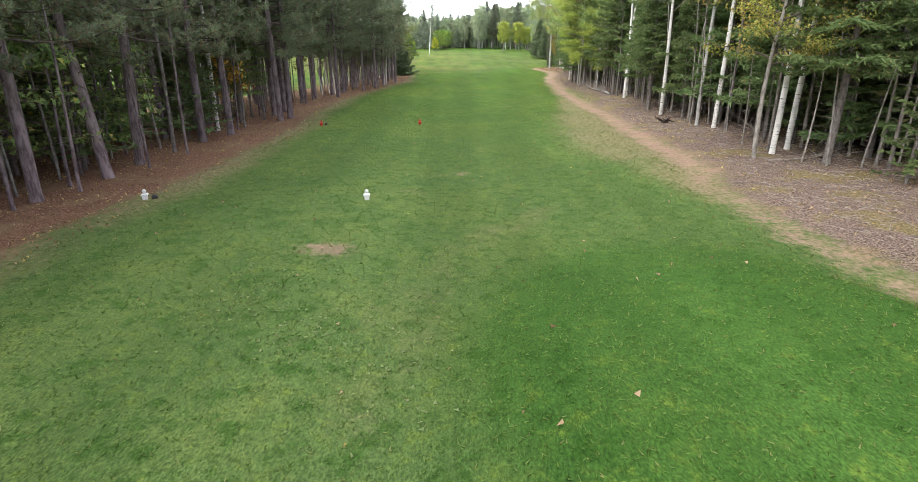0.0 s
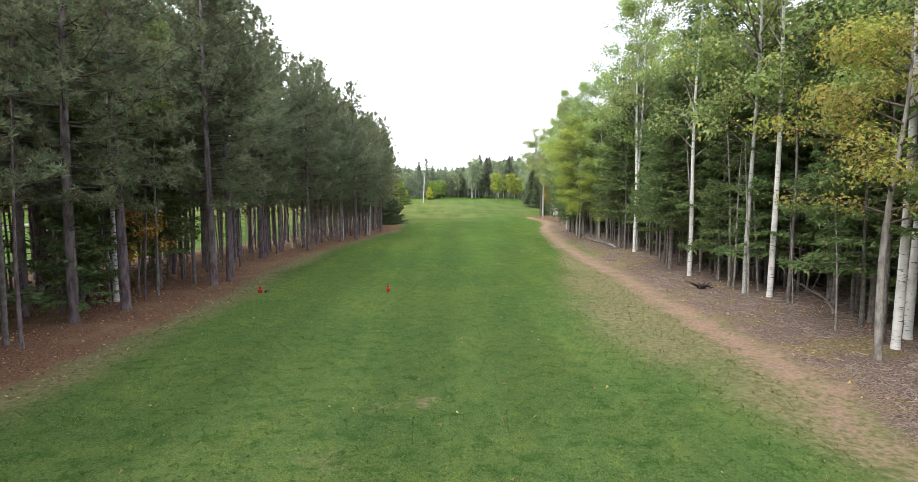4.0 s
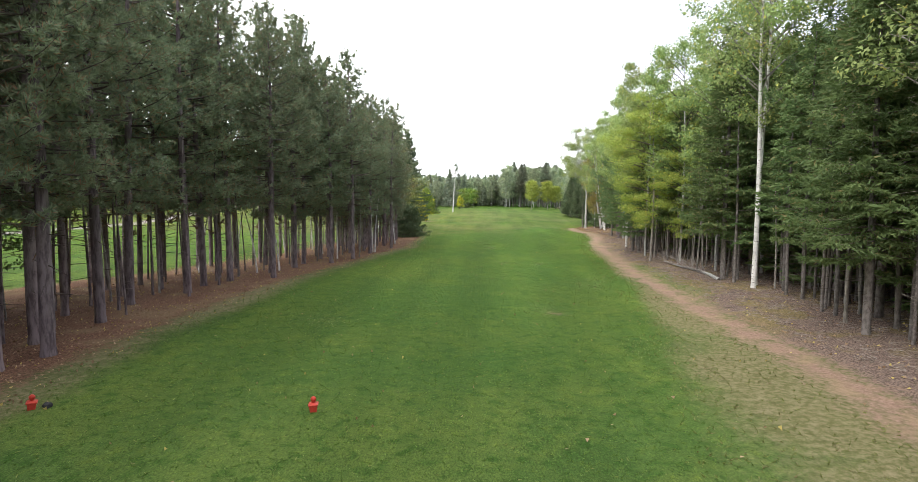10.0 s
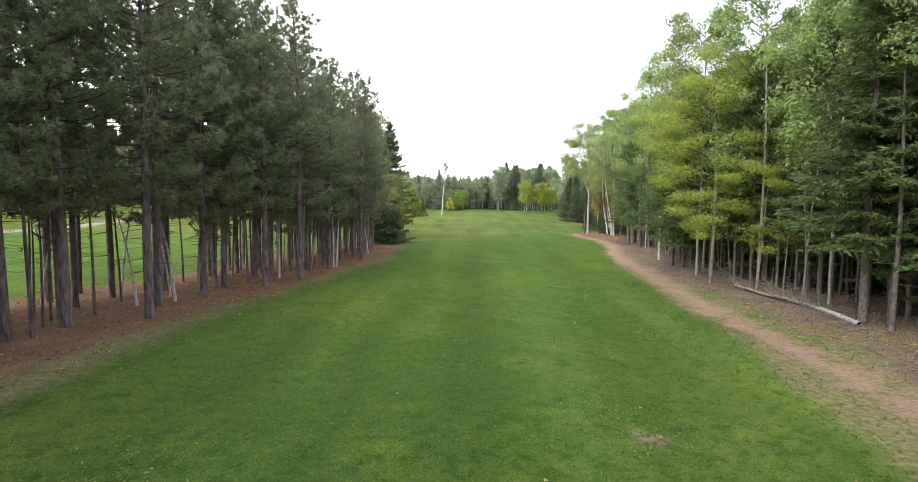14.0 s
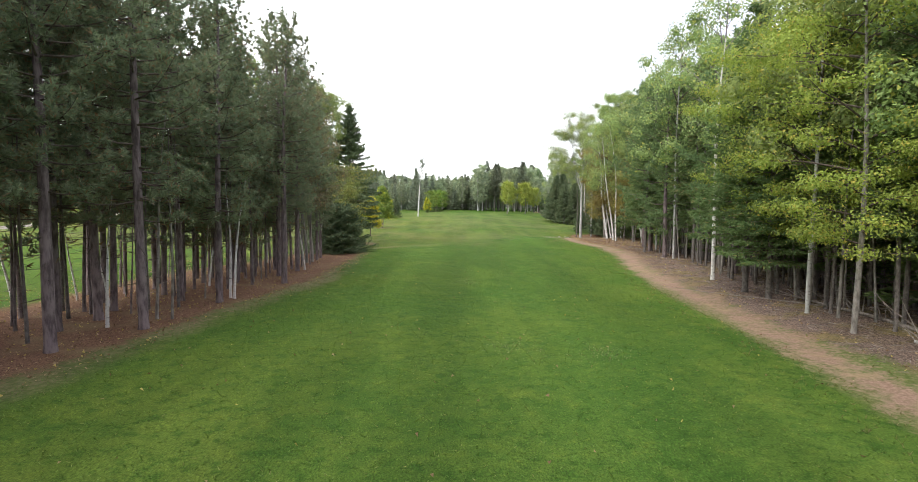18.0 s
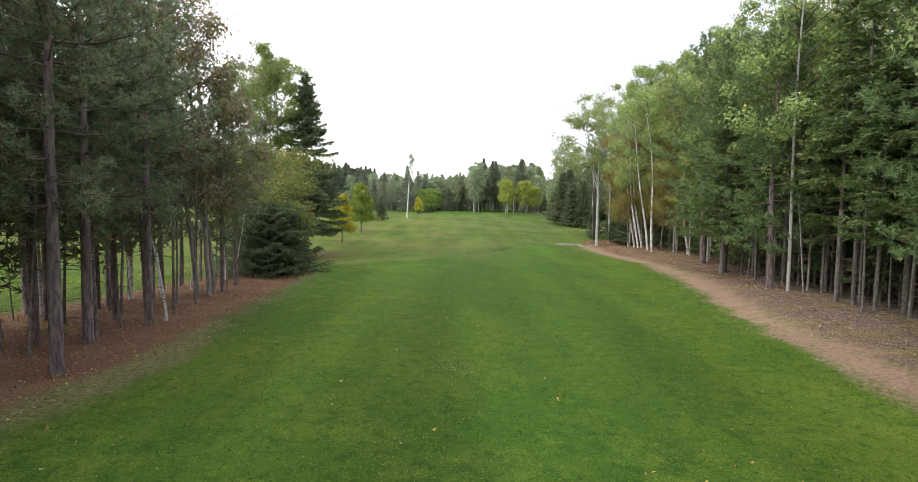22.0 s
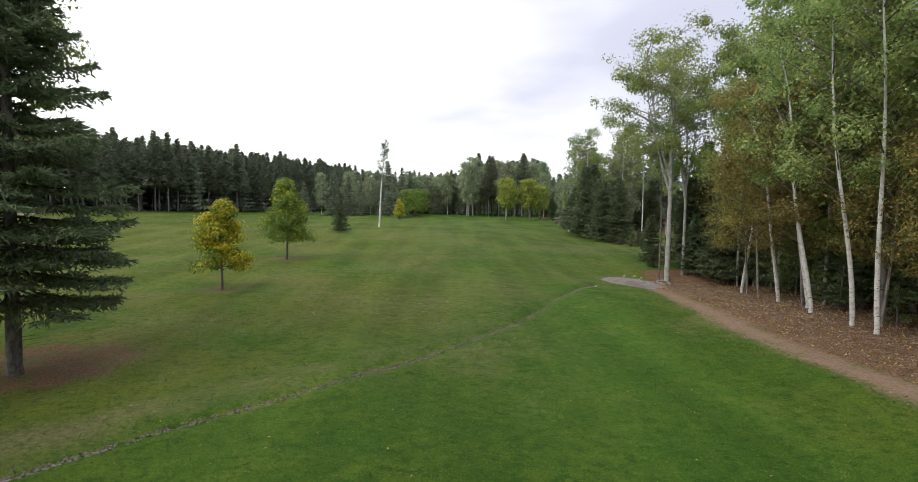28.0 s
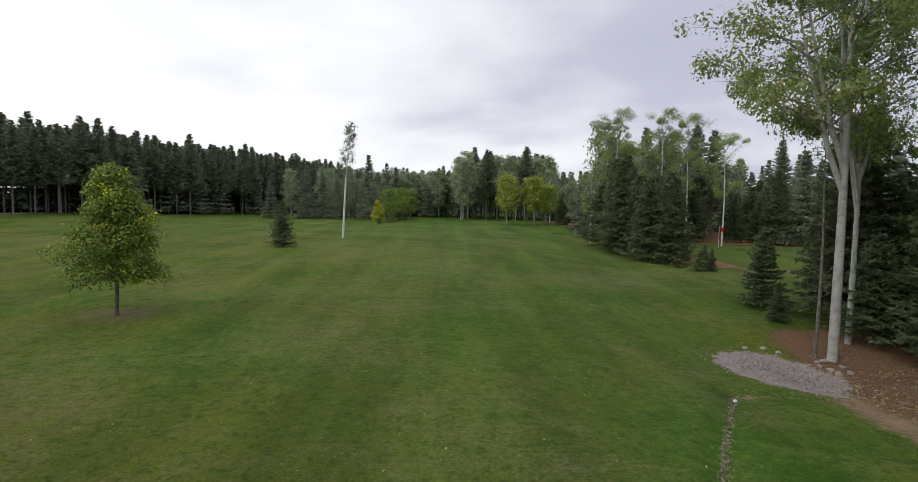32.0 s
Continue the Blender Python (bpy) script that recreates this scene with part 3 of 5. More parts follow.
def pine(name, label, seed, h=12.5, base=4.0, r=0.15, reach=2.1, k=7, needle=0.24, wide=0.04, mat="pine_needle", soft=0.5, step=0.45, dead=True, group="pines of the plantation", dense=1.0, limb_sides=4, taper=0.75):
    rng = np.random.default_rng(seed)
    ob = thing(name, label, "pine tree", group)
    pts, rad = stem(rng, h, r, rng.uniform(-0.3, 0.3, 2), 0.1)
    tr, br, cr, dr = Growth(), Growth(), Growth(), Growth()
    tr.tube(pts, rad, 9)
    z = base
    while z < h - 0.15:
        u = (z - base) / (h - base)
        L0 = reach * (0.75 + 0.5 * u if u < 0.3 else 0.9 * (1 - (u - 0.3) / 0.7) ** taper + 0.1)
        up = -0.1 + 0.9 * u
        for a in rng.uniform(0, 6.28) + np.arange(rng.integers(3, 6)) * 6.28 / 4.4 + rng.normal(0, 0.25):
            L = L0 * rng.uniform(0.55, 1.15)
            o = on_line(pts, z + rng.uniform(-0.12, 0.12))
            s = np.linspace(0, 1, 5)
            d = np.array([math.cos(a), math.sin(a), 0])
            line = o + d * (L * s)[:, None] + np.array([0, 0, 1]) * (L * (up * 0.85 * s + 0.16 * s ** 2.5 - 0.05 * np.sin(s * 3.1)))[:, None]
            if limb_sides:
                br.tube(line[::5 - limb_sides], (0.021 * (0.5 + L / 2.5) * (1.05 - s))[::5 - limb_sides], limb_sides)
            m = max(3, int((3 + 4.6 * L) * dense))
            q = rng.uniform(0.28, 1.0, m) ** 0.75
            P = np.stack([np.interp(q, s, line[:, c]) for c in range(3)], 1)
            sidev = np.array([-d[1], d[0], 0])
            off = rng.normal(0, 0.26, m) * L * 0.6 * (0.35 + q * 0.5)
            P = P + sidev * off[:, None] + np.array([0, 0, 1]) * rng.normal(0.08, 0.11, m)[:, None]
            D = d * 0.7 + sidev * np.sign(off)[:, None] * 0.4 + np.array([0, 0, 0.55])
            cr.blades(rng, P, D * 0.6, needle, wide, k, soft)
        z += step * rng.uniform(0.8, 1.2) * (1.1 - 0.35 * u)
    if not limb_sides:
        br.tube(pts[-3:] - [[0, 0, 0.3]], (0.03, 0.02, 0.01), 3)
    tip = np.stack([pts[-1] - [0, 0, t] for t in np.linspace(0, 0.6, 6)])
    cr.blades(rng, tip, np.tile([[0, 0, 1.0]], (6, 1)), needle * 1.2, wide, k, 0.45)
    if dead:
        for z in np.arange(1.3, base + 1.2, 0.2):
            a = rng.uniform(0, 6.28)
            L = rng.uniform(0.3, 1.5) * (0.35 + 0.65 * z / base)
            o = on_line(pts, z)
            s = np.linspace(0, 1, 4)
            d = np.array([math.cos(a), math.sin(a), 0])
            line = o + d * (L * s)[:, None] + np.array([0, 0, 1]) * (L * (rng.uniform(-0.2, 0.25) * s - 0.1 * s ** 2))[:, None]
            br.tube(line, 0.016 * (1.1 - s), 3)
            if rng.random() < 0.35 and z > base * 0.6:
                P = line[2:] + rng.normal(0, 0.12, (2, 3))
                dr.blades(rng, P, np.tile(d, (2, 1)), needle, wide * 0.8, 6, 0.8)
    part("trunk", wood_mesh("pine_trunk", tr, br, MAT["pine_bark"], MAT["twig"]), ob)
    part("crown", cr.mesh("pine_crown", MAT[mat]), ob)
    if dr.n:
        part("dead_foliage", dr.mesh("dead_foliage", MAT["dry_needle"]), ob, "rust-brown dead needles")
    return ob


def fir(name, label, seed, h=10.0, base=2.2, r=0.1, reach=1.7, mat="fir_needle", step=0.34, per=6, twig=0.3, droop=-0.18, power=0.8, group="conifers at the wood's edge", category="fir tree", fine=1.0, sparse=1.0, wide=0.075, limbs=True, hang=0, fan=0):
    rng = np.random.default_rng(seed)
    ob = thing(name, label, category, group)
    pts, rad = stem(rng, h, r, rng.uniform(-0.15, 0.15, 2), 0.05)
    tr, br, cr = Growth(), Growth(), Growth()
    tr.tube(pts, rad, 8)
    z = base
    while z < h - 0.05:
        u = (z - base) / (h - base)
        L0 = reach * (1 - u) ** power + 0.12
        ph = rng.uniform(0, 6.28)
        for i in range(per):
            if rng.random() > sparse:
                continue
            a = ph + i * 6.28 / per + rng.normal(0, 0.2)
            L = L0 * rng.uniform(0.6, 1.15)
            o = on_line(pts, z + rng.uniform(-0.15, 0.15))
            s = np.linspace(0, 1, 4)
            d = np.array([math.cos(a), math.sin(a), 0])
            sd = np.array([-d[1], d[0], 0])
            tilt = droop * (1 - u) + 0.5 * u ** 2
            line = o + d * (L * s)[:, None] + np.array([0, 0, 1]) * (L * (tilt * s + 0.14 * s ** 2.5))[:, None]
            if limbs:
                br.tube(line[[0, 2, 3]], ((0.008 + 0.011 * L) * (1.08 - s))[[0, 2, 3]], 3)
            m = max(3, int(L / 0.14 * fine))
            q = np.linspace(0.12, 1.0, m)
            P = np.stack([np.interp(q, s, line[:, c]) for c in range(3)], 1)
            for sign in (-1, 1):
                D = d * 0.75 + sd * sign * 0.75 + np.array([0, 0, -0.1])
                ln = twig * (0.45 + 0.75 * np.sin(q * 2.6)) * min(1.0, 0.35 + L * 0.55)
                cr.blades(rng, P, np.tile(D, (m, 1)), float(np.mean(ln)), wide, 2, 0.28)
            if fan:
                # flat side sprays, widest in the middle of the bough and hanging a little
                w = 0.34 * L * np.sin(0.35 + q * 2.5) * rng.uniform(0.7, 1.2, m)
                for sign in (-1, 1):
                    for k in range(1, fan + 1):
                        r = w * k / (fan + 0.4)
                        B = P + (sd * sign + d * 0.45) * r[:, None] - np.array([0, 0, 0.22]) * r[:, None] + rng.normal(0, 0.03, (m, 3))
                        cr.blades(rng, B, np.tile(d * 0.6 + sd * sign * 0.6 + np.array([0, 0, -0.15]), (m, 1)), twig * 0.75, wide, 2, 0.45)
            if hang:
                cr.blades(rng, P[m // 4:], np.tile(d * 0.35 + np.array([0, 0, -0.9]), (m - m // 4, 1)), twig * 0.9, wide, hang, 0.3)
            cr.blades(rng, P[m // 3:], np.tile(d, (m - m // 3, 1)), twig * 0.7 * min(1.0, 0.2 + L * 0.6), wide * min(1.0, 0.4 + L * 0.4), 1, 0.4)
        z += step * rng.uniform(0.75, 1.2) * (1.1 - 0.4 * u)
    cr.blades(rng, pts[-1:] - [[0, 0, 0.25]], np.array([[0, 0, 1.0]]), 0.45, 0.06, 5, 0.12)
    z = 0.7
    while z < base:
        a = rng.uniform(0, 6.28)
        L = rng.uniform(0.3, 0.9) * min(1.0, reach)
        o = on_line(pts, z)
        s = np.linspace(0, 1, 3)
        d = np.array([math.cos(a), math.sin(a), rng.uniform(-0.3, 0.1)])
        br.tube(o + d * (L * s)[:, None], 0.011 * (1.1 - s), 3)
        z += rng.uniform(0.08, 0.25) if limbs else 0.5
    part("trunk", wood_mesh("fir_trunk", tr, br, MAT["fir_bark"], MAT["twig"]), ob)
    part("crown", cr.mesh("fir_crown", MAT[mat]), ob)
    return ob


def broadleaf(name, label, seed, h=13.0, base=5.0, r=0.11, reach=2.0, leaves=2600, leaf=0.12, mat="aspen_leaf", bark="aspen_bark", lean=(0, 0), limbs=18, rise=0.75, group="broadleaf trees at the wood's edge", category="tree", shape="tall", cluster=0.33, fork=0, wob=0.15, flat=1.0, limb_bark=None, accent=None, uneven=0.8, boughs=(), clumps=0):
    rng = np.random.default_rng(seed)
    ob = thing(name, label, category, group)
    pts, rad = stem(rng, h * 0.96, r, lean, wob, 12)
    tr, br, cr, ac = Growth(), Growth(), Growth(), Growth()
    tr.tube(pts, rad, 9)
    lines = [(pts, rad)]
    for i in range(fork):
        z0 = base * rng.uniform(0.75, 1.0)
        o = on_line(pts, z0)
        a = rng.uniform(0, 6.28)
        top = rng.uniform(0.8, 0.97) * h
        s = np.linspace(0, 1, 7)
        out = reach * rng.uniform(0.25, 0.6)
        ln = o + np.array([math.cos(a), math.sin(a), 0]) * (out * s ** 0.8)[:, None] + np.array([0, 0, 1]) * ((top - z0) * s)[:, None]
        rr = r * 0.62 * (1.05 - s)
        fk = Growth()
        fk.tube(ln, rr, 7)
        part("limb", fk.mesh("limb", MAT[bark], True), ob)
        lines.append((ln, rr))
    spots = []
    for i in range(limbs + len(boughs)):
        ln, rr = lines[i % len(lines)]
        zb = max(base, ln[0, 2] + 0.2)
        u = (i % limbs // len(lines) + rng.random()) / (limbs / len(lines))
        u = min(u, 0.98)
        z = zb + (ln[-1, 2] - zb) * u
        o = on_line(ln, z)
        if shape == "tall":
            L = reach * (0.55 + 0.9 * math.sin(math.pi * min(1, 0.15 + u * 0.8))) * 0.68
        elif shape == "egg":
            L = reach * (0.35 + 0.65 * math.sin(math.pi * (0.22 + 0.73 * u)) ** 0.8)
        else:
            L = reach * 1.15 * (1 - u) ** 0.8 * (0.72 + 0.28 * min(1.0, u / 0.25))
        L *= rng.uniform(0.65, 1.15)
        a = i * 2.4 + rng.normal(0, 0.4)
        if i >= limbs:
            a, z, L = boughs[i - limbs]
            o, u = on_line(pts, z), 0.0
        d = np.array([math.cos(a), math.sin(a), 0])
        s = np.linspace(0, 1, 5)
        line = o + d * (L * s)[:, None] + np.array([0, 0, 1]) * (L * (rise if i < limbs else 0.18) * s * (1 + 0.35 * u) - 0.12 * L * s ** 3)[:, None]
        br.tube(line, (0.012 + 0.018 * L / 2) * (1.08 - s), 4)
        for j in range(4):
            q = rng.uniform(0.3, 1.0)
            o2 = np.array([np.interp(q, s, line[:, c]) for c in range(3)])
            a2 = a + rng.normal(0, 0.9)
            L2 = L * rng.uniform(0.22, 0.48)
            d2 = np.array([math.cos(a2), math.sin(a2), rng.uniform(-0.1, 0.8) * rise])
            l2 = o2 + d2 * (L2 * np.linspace(0, 1, 3))[:, None]
            br.tube(l2, 0.011 * np.array([1, 0.7, 0.25]), 3)
            spots += [l2[1], l2[2], l2[2]]
        spots += [line[3], line[4], line[4]]
    spots += [ln[-1] for ln, _ in lines for _ in range(4)]
    spots = np.array(spots)
    if clumps:
        spots = spots[rng.permutation(len(spots))[:clumps]]
    share = rng.gamma(uneven, 1.0, len(spots)) + 0.02
    pick = rng.choice(len(spots), leaves, p=share / share.sum())
    off = rng.normal(0, 1, (leaves, 3))
    off /= np.maximum(1.0, np.linalg.norm(off, axis=1) / 1.7)[:, None]
    off *= (cluster * rng.uniform(0.55, 1.25, len(spots)))[pick][:, None]
    P = spots[pick] + off * np.array([1, 1, flat * 0.8])
    face = off / (cluster * 1.2)
    keep = np.ones(leaves, bool)
    if accent:
        hue = rng.random(len(spots)) < accent[1]
        keep = ~hue[pick]
        ac.leaves(rng, P[~keep], leaf, face=face[~keep])
    cr.leaves(rng, P[keep], leaf, face=face[keep])
    part("trunk", wood_mesh("stem", tr, br, MAT[bark], MAT[limb_bark or "twig"]), ob)
    part("crown", cr.mesh("leaves", MAT[mat]), ob)
    if ac.n:
        part("turning_foliage", ac.mesh("turning_foliage", MAT[accent[0]]), ob, "leaves already turned yellow")
    return ob


def pole(name, label, seed, h=6.0, r=0.04, bark="grey_bark", lean=(0, 0)):
    """A thin bare stem with dead side twigs, crowded out by its neighbours."""
    rng = np.random.default_rng(seed)
    ob = thing(name, label, "dead sapling", "bare thin stems in the wood")
    pts, rad = stem(rng, h, r, lean, 0.08, 8, 0.01)
    tr, br = Growth(), Growth()
    tr.tube(pts, rad, 6)
    for z in np.arange(0.8, h - 0.2, 0.16):
        a, L = rng.uniform(0, 6.28), rng.uniform(0.15, 0.75)
        d = np.array([math.cos(a), math.sin(a), rng.uniform(-0.25, 0.35)])
        br.tube(on_line(pts, z) + d * (L * np.linspace(0, 1, 3))[:, None], 0.008 * np.array([1, 0.7, 0.2]), 3)
    part("trunk", wood_mesh("pole_stem", tr, br, MAT[bark], MAT["dead_wood"]), ob)
    return ob


BANK = {}


def bank(key, makers):
    BANK[key] = makers
    for ob in makers:
        ob.location = (0, -4000, 0)


place_rng = random.Random(7)
FIRST = {}
STANDING = []


def plant(key, x, y, scale=1.0, variant=None, turn=None, tall=1.0, tilt=(0, 0), sink=0.03):
    """Stands a tree of the kind on the ground: the first use takes the grown tree itself, later ones copies."""
    kinds = BANK[key]
    i = place_rng.randrange(len(kinds)) if variant is None else variant % len(kinds)
    if turn is None:
        turn = place_rng.uniform(0, 360)
    size = Matrix.Diagonal((scale, scale, scale * tall, 1))
    m = pose(x, y, ground_z(x, y) - sink, tilt[0], tilt[1], turn) @ size
    STANDING.append((x, y))
    if (key, i) in FIRST:
        return copy_thing(kinds[i], m @ FIRST[key, i])
    FIRST[key, i] = size.inverted()
    kinds[i].matrix_basis = m
    return kinds[i]

# ---- the kinds of tree ----
bank("pine", [pine("red_pine", "tall red pine with bare reddish trunk and dark needles", s, h=h, base=b, reach=rc, r=0.13, k=24, needle=0.17, wide=0.031, soft=0.55, dense=2.0)
              for s, h, b, rc in ((1, 12.6, 3.3, 2.5), (2, 12.0, 3.7, 2.3), (3, 13.2, 3.0, 2.7))])
bank("pine_inner", [pine("red_pine", "slender red pine inside the plantation with dead lower branches", s, h=h, base=3.3, r=0.1, reach=1.9, k=7, needle=0.34, wide=0.1, soft=0.6, step=0.62, limb_sides=3)
                    for s, h in ((4, 12.4), (5, 11.8))])
bank("slim_fir", [fir("slender_fir", "slender fir with a long bare grey trunk and a short crown", s, h=h, base=b, r=0.052, reach=1.05, step=0.36, per=5, twig=0.24, wide=0.07, fine=1.1, fan=2, sparse=0.85) for s, h, b in ((28, 8.5, 3.0), (29, 7.2, 2.3), (30, 9.5, 3.6))])
bank("white_pine", [pine("white_pine", "white pine with soft feathery light green needles", 11, h=12.5, base=1.9, r=0.15, reach=2.9, k=12, needle=0.22, wide=0.048, mat="white_pine_needle", soft=0.6, step=0.5, dead=False, group="conifers at the wood's edge", dense=1.9)])
bank("fir", [fir("balsam_fir", "balsam fir with flat green sprays and bare lower trunk", s, h=h, base=b, reach=rc, sparse=0.9, wide=0.065, twig=0.22, fine=1.3, fan=3)
             for s, h, b, rc in ((21, 10.5, 2.2, 1.9), (22, 9.0, 1.6, 1.7), (23, 12.0, 2.8, 2.0))])
bank("fir_inner", [fir("balsam_fir", "dark balsam fir deep in the wood", s, h=h, base=1.0, reach=1.9, step=0.5, per=6, twig=0.5, wide=0.17, fine=0.75, limbs=False) for s, h in ((24, 12.0), (25, 10.5))])
bank("small_fir", [fir("young_fir", "young fir with open sprays of green needles", s, h=h, base=0.5, r=0.045, reach=1.0, step=0.26, per=5, twig=0.24, sparse=0.85, group="young conifers", wide=0.1) for s, h in ((26, 3.6), (27, 2.6))])
bank("spruce", [fir("spruce", "tall dark spruce with drooping boughs", s, h=12.3, base=1.9, r=0.17, reach=3.0, mat="spruce_needle", step=0.36, per=6, twig=0.24, droop=-0.26, power=0.82, wide=0.06, sparse=0.95, fine=1.6, hang=1, fan=4, group="spruces", category="spruce tree") for s in (31,)])
bank("bush_spruce", [fir("spruce_bush", "low broad dark spruce with boughs down to the ground", 32, h=3.3, base=0.12, r=0.1, reach=2.6, mat="spruce_needle", step=0.2, per=9, twig=0.2, droop=0.02, power=0.5, wide=0.06, fine=1.5, fan=3, group="spruces", category="spruce tree")])
bank("small_spruce", [fir("small_spruce", "small dense dark spruce standing on the lawn", 33, h=4.9, base=0.35, r=0.07, reach=1.45, mat="spruce_needle", step=0.19, per=10, twig=0.26, droop=-0.08, power=0.9, group="young conifers", category="spruce tree", wide=0.08, fine=1.3),
                      fir("small_spruce", "knee-high young spruce on the lawn", 34, h=2.0, base=0.15, r=0.04, reach=0.85, mat="fir_needle", step=0.2, per=7, twig=0.26, group="young conifers", category="spruce tree", wide=0.12)])
bank("edge_spruce", [fir("spruce", "bushy dark spruce with full lower boughs", s, h=h, base=0.9, r=0.12, reach=2.1, mat="spruce_needle", step=0.36, per=6, twig=0.36, droop=-0.2, wide=0.14, group="spruces", category="spruce tree", fine=0.8, fan=2) for s, h in ((35, 8.5), (36, 7.2))])
bank("aspen", [broadleaf("aspen", "tall pale-barked aspen with small light green leaves", s, h=h, base=b, r=0.06, reach=rc, leaves=14000, leaf=0.12, limbs=34, cluster=0.33, uneven=0.9, clumps=210) for s, h, b, rc in ((41, 14.5, 4.6, 2.3), (42, 13.5, 4.2, 2.4))])
bank("big_aspen", [broadleaf("aspen", "tall forked aspen with an open leafy crown", s, h=17.4, base=8.0, r=0.17, reach=3.9, leaves=21000, leaf=0.13, limbs=72, fork=4, cluster=0.42, uneven=0.9, clumps=360, wob=0.1, limb_bark="grey_bark", bark="aspen_bark", mat=mt, rise=0.45) for s, mt in ((43, "green_leaf"), (40, "aspen_leaf"))])
bank("rusty_birch", [broadleaf("grey_birch", "bushy young birch with rusty yellow-brown leaves", s, h=h, base=2.1, r=0.05, reach=1.9, leaves=11000, leaf=0.08, mat="birch_leaf", bark="grey_bark", lean=(ln, 0.2), limbs=34, rise=0.5, shape="egg", cluster=0.36, uneven=0.9) for s, h, ln in ((84, 8.8, -0.6), (85, 7.4, 0.5))])
bank("lean_birch", [broadleaf("paper_birch", lb, s, h=h, base=b, r=0.08, reach=2.1, leaves=nl, leaf=0.11, mat=mt, bark="birch_bark", lean=ln, limbs=24, wob=0.5, limb_bark="twig", cluster=0.38, uneven=0.8, clumps=55) for lb, s, h, b, nl, mt, ln in (("leaning white birch with rusty yellow leaves", 44, 11.0, 2.4, 6500, "birch_leaf", (1.6, 0.3)), ("leaning white birch with rusty yellow leaves", 45, 9.5, 2.6, 5200, "birch_leaf", (-1.8, 0.5)), ("leaning white birch with a high green crown", 46, 12.5, 5.0, 5000, "aspen_leaf", (-0.9, -0.3)), ("leaning white birch with a high green crown", 59, 11.5, 4.6, 4500, "aspen_leaf", (-1.9, 0.4)))])
bank("slim_birch", [broadleaf("grey_birch", "slender leaning grey birch with thin grey-brown leaves", s, h=h, base=3.0, r=0.075, reach=1.7, leaves=7500, leaf=0.085, mat="dull_leaf", bark="grey_bark", lean=(ln, 0.3), limbs=26, wob=0.2, rise=0.9, cluster=0.36, uneven=1.0, clumps=70) for s, h, ln in ((49, 10.8, -1.2), (50, 10.0, -0.7))])
bank("birch", [broadleaf("paper_birch", "straight white birch with a high thin crown", s, h=h, base=b, r=0.085, reach=2.1, leaves=9000, leaf=0.1, mat="aspen_leaf", bark="birch_bark", limbs=22, rise=0.9, limb_bark="grey_bark", cluster=0.38, uneven=0.9, clumps=85) for s, h, b in ((47, 14.5, 6.0), (48, 12.5, 5.0))])
bank("maple", [broadleaf("red_maple", "young maple with layered yellow-green leaves", s, h=h, base=b, r=0.07, reach=rc, leaves=32000, leaf=0.074, mat="maple_leaf", bark="grey_bark", limbs=34, rise=0.26, shape="egg", flat=0.6, cluster=0.4) for s, h, b, rc in ((51, 8.5, 1.9, 2.7), (52, 11.0, 2.4, 3.0))])
bank("thin_maple", [broadleaf("red_maple", "thin young maple with amber-tinged leaves", 86, h=6.6, base=2.6, r=0.06, reach=1.8, leaves=13000, leaf=0.062, mat="maple_leaf", bark="grey_bark", limbs=24, rise=0.35, shape="egg", flat=0.6, cluster=0.33, uneven=0.8, accent=("amber_leaf", 0.6))])
bank("green", [broadleaf("leafy_tree", "full green broadleaf tree", s, h=h, base=b, r=0.12, reach=2.9, leaves=18000, leaf=0.125, mat="green_leaf", bark="grey_bark", limbs=38, shape="egg", cluster=0.38, uneven=0.9, clumps=250) for s, h, b in ((53, 13.5, 2.8), (54, 11.5, 1.8))])
bank("understory", [broadleaf("understory_tree", "small green broadleaf tree under the taller ones", s, h=h, base=0.8, r=0.04, reach=1.6, leaves=2600, leaf=0.15, mat="green_leaf", bark="grey_bark", limbs=18, rise=0.35, shape="egg", flat=0.5, cluster=0.4) for s, h in ((55, 5.0), (56, 6.5))])
bank("shrub_tree", [broadleaf("leafy_tree", "low spreading many-stemmed tree with olive-green leaves", 57, h=6.4, base=0.9, r=0.09, reach=2.9, leaves=20000, leaf=0.1, mat="olive_leaf", bark="maple_bark", limbs=40, rise=0.5, shape="egg", fork=3, cluster=0.42)])
bank("orange_sapling", [broadleaf("maple_sapling", "thin maple sapling with orange leaves", 58, h=2.9, base=1.3, r=0.02, reach=0.75, leaves=700, leaf=0.1, mat="orange_leaf", bark="grey_bark", limbs=9, rise=0.5, shape="egg", cluster=0.22, group="saplings")])
bank("thin_pine", [pole("dead_pine", "thin dead pine stem without needles", s, h, r, "pine_bark", (ln, 0.1)) for s, h, r, ln in ((66, 8.0, 0.065, 0.2), (67, 7.0, 0.05, -0.3))])
bank("pole", [pole("bare_sapling", "thin bare grey sapling", s, h, r, ln and "grey_bark" or "fir_bark", (ln, 0.1)) for s, h, r, ln in ((61, 6.5, 0.045, 0.4), (62, 5.0, 0.035, -0.5), (63, 7.5, 0.06, 0))])
bank("pale_pole", [pole("bare_birch_sapling", "thin white crooked birch stem", s, 5.0, 0.055, "birch_bark", (ln, 0.3)) for s, ln in ((64, 0.9), (65, -0.8))])
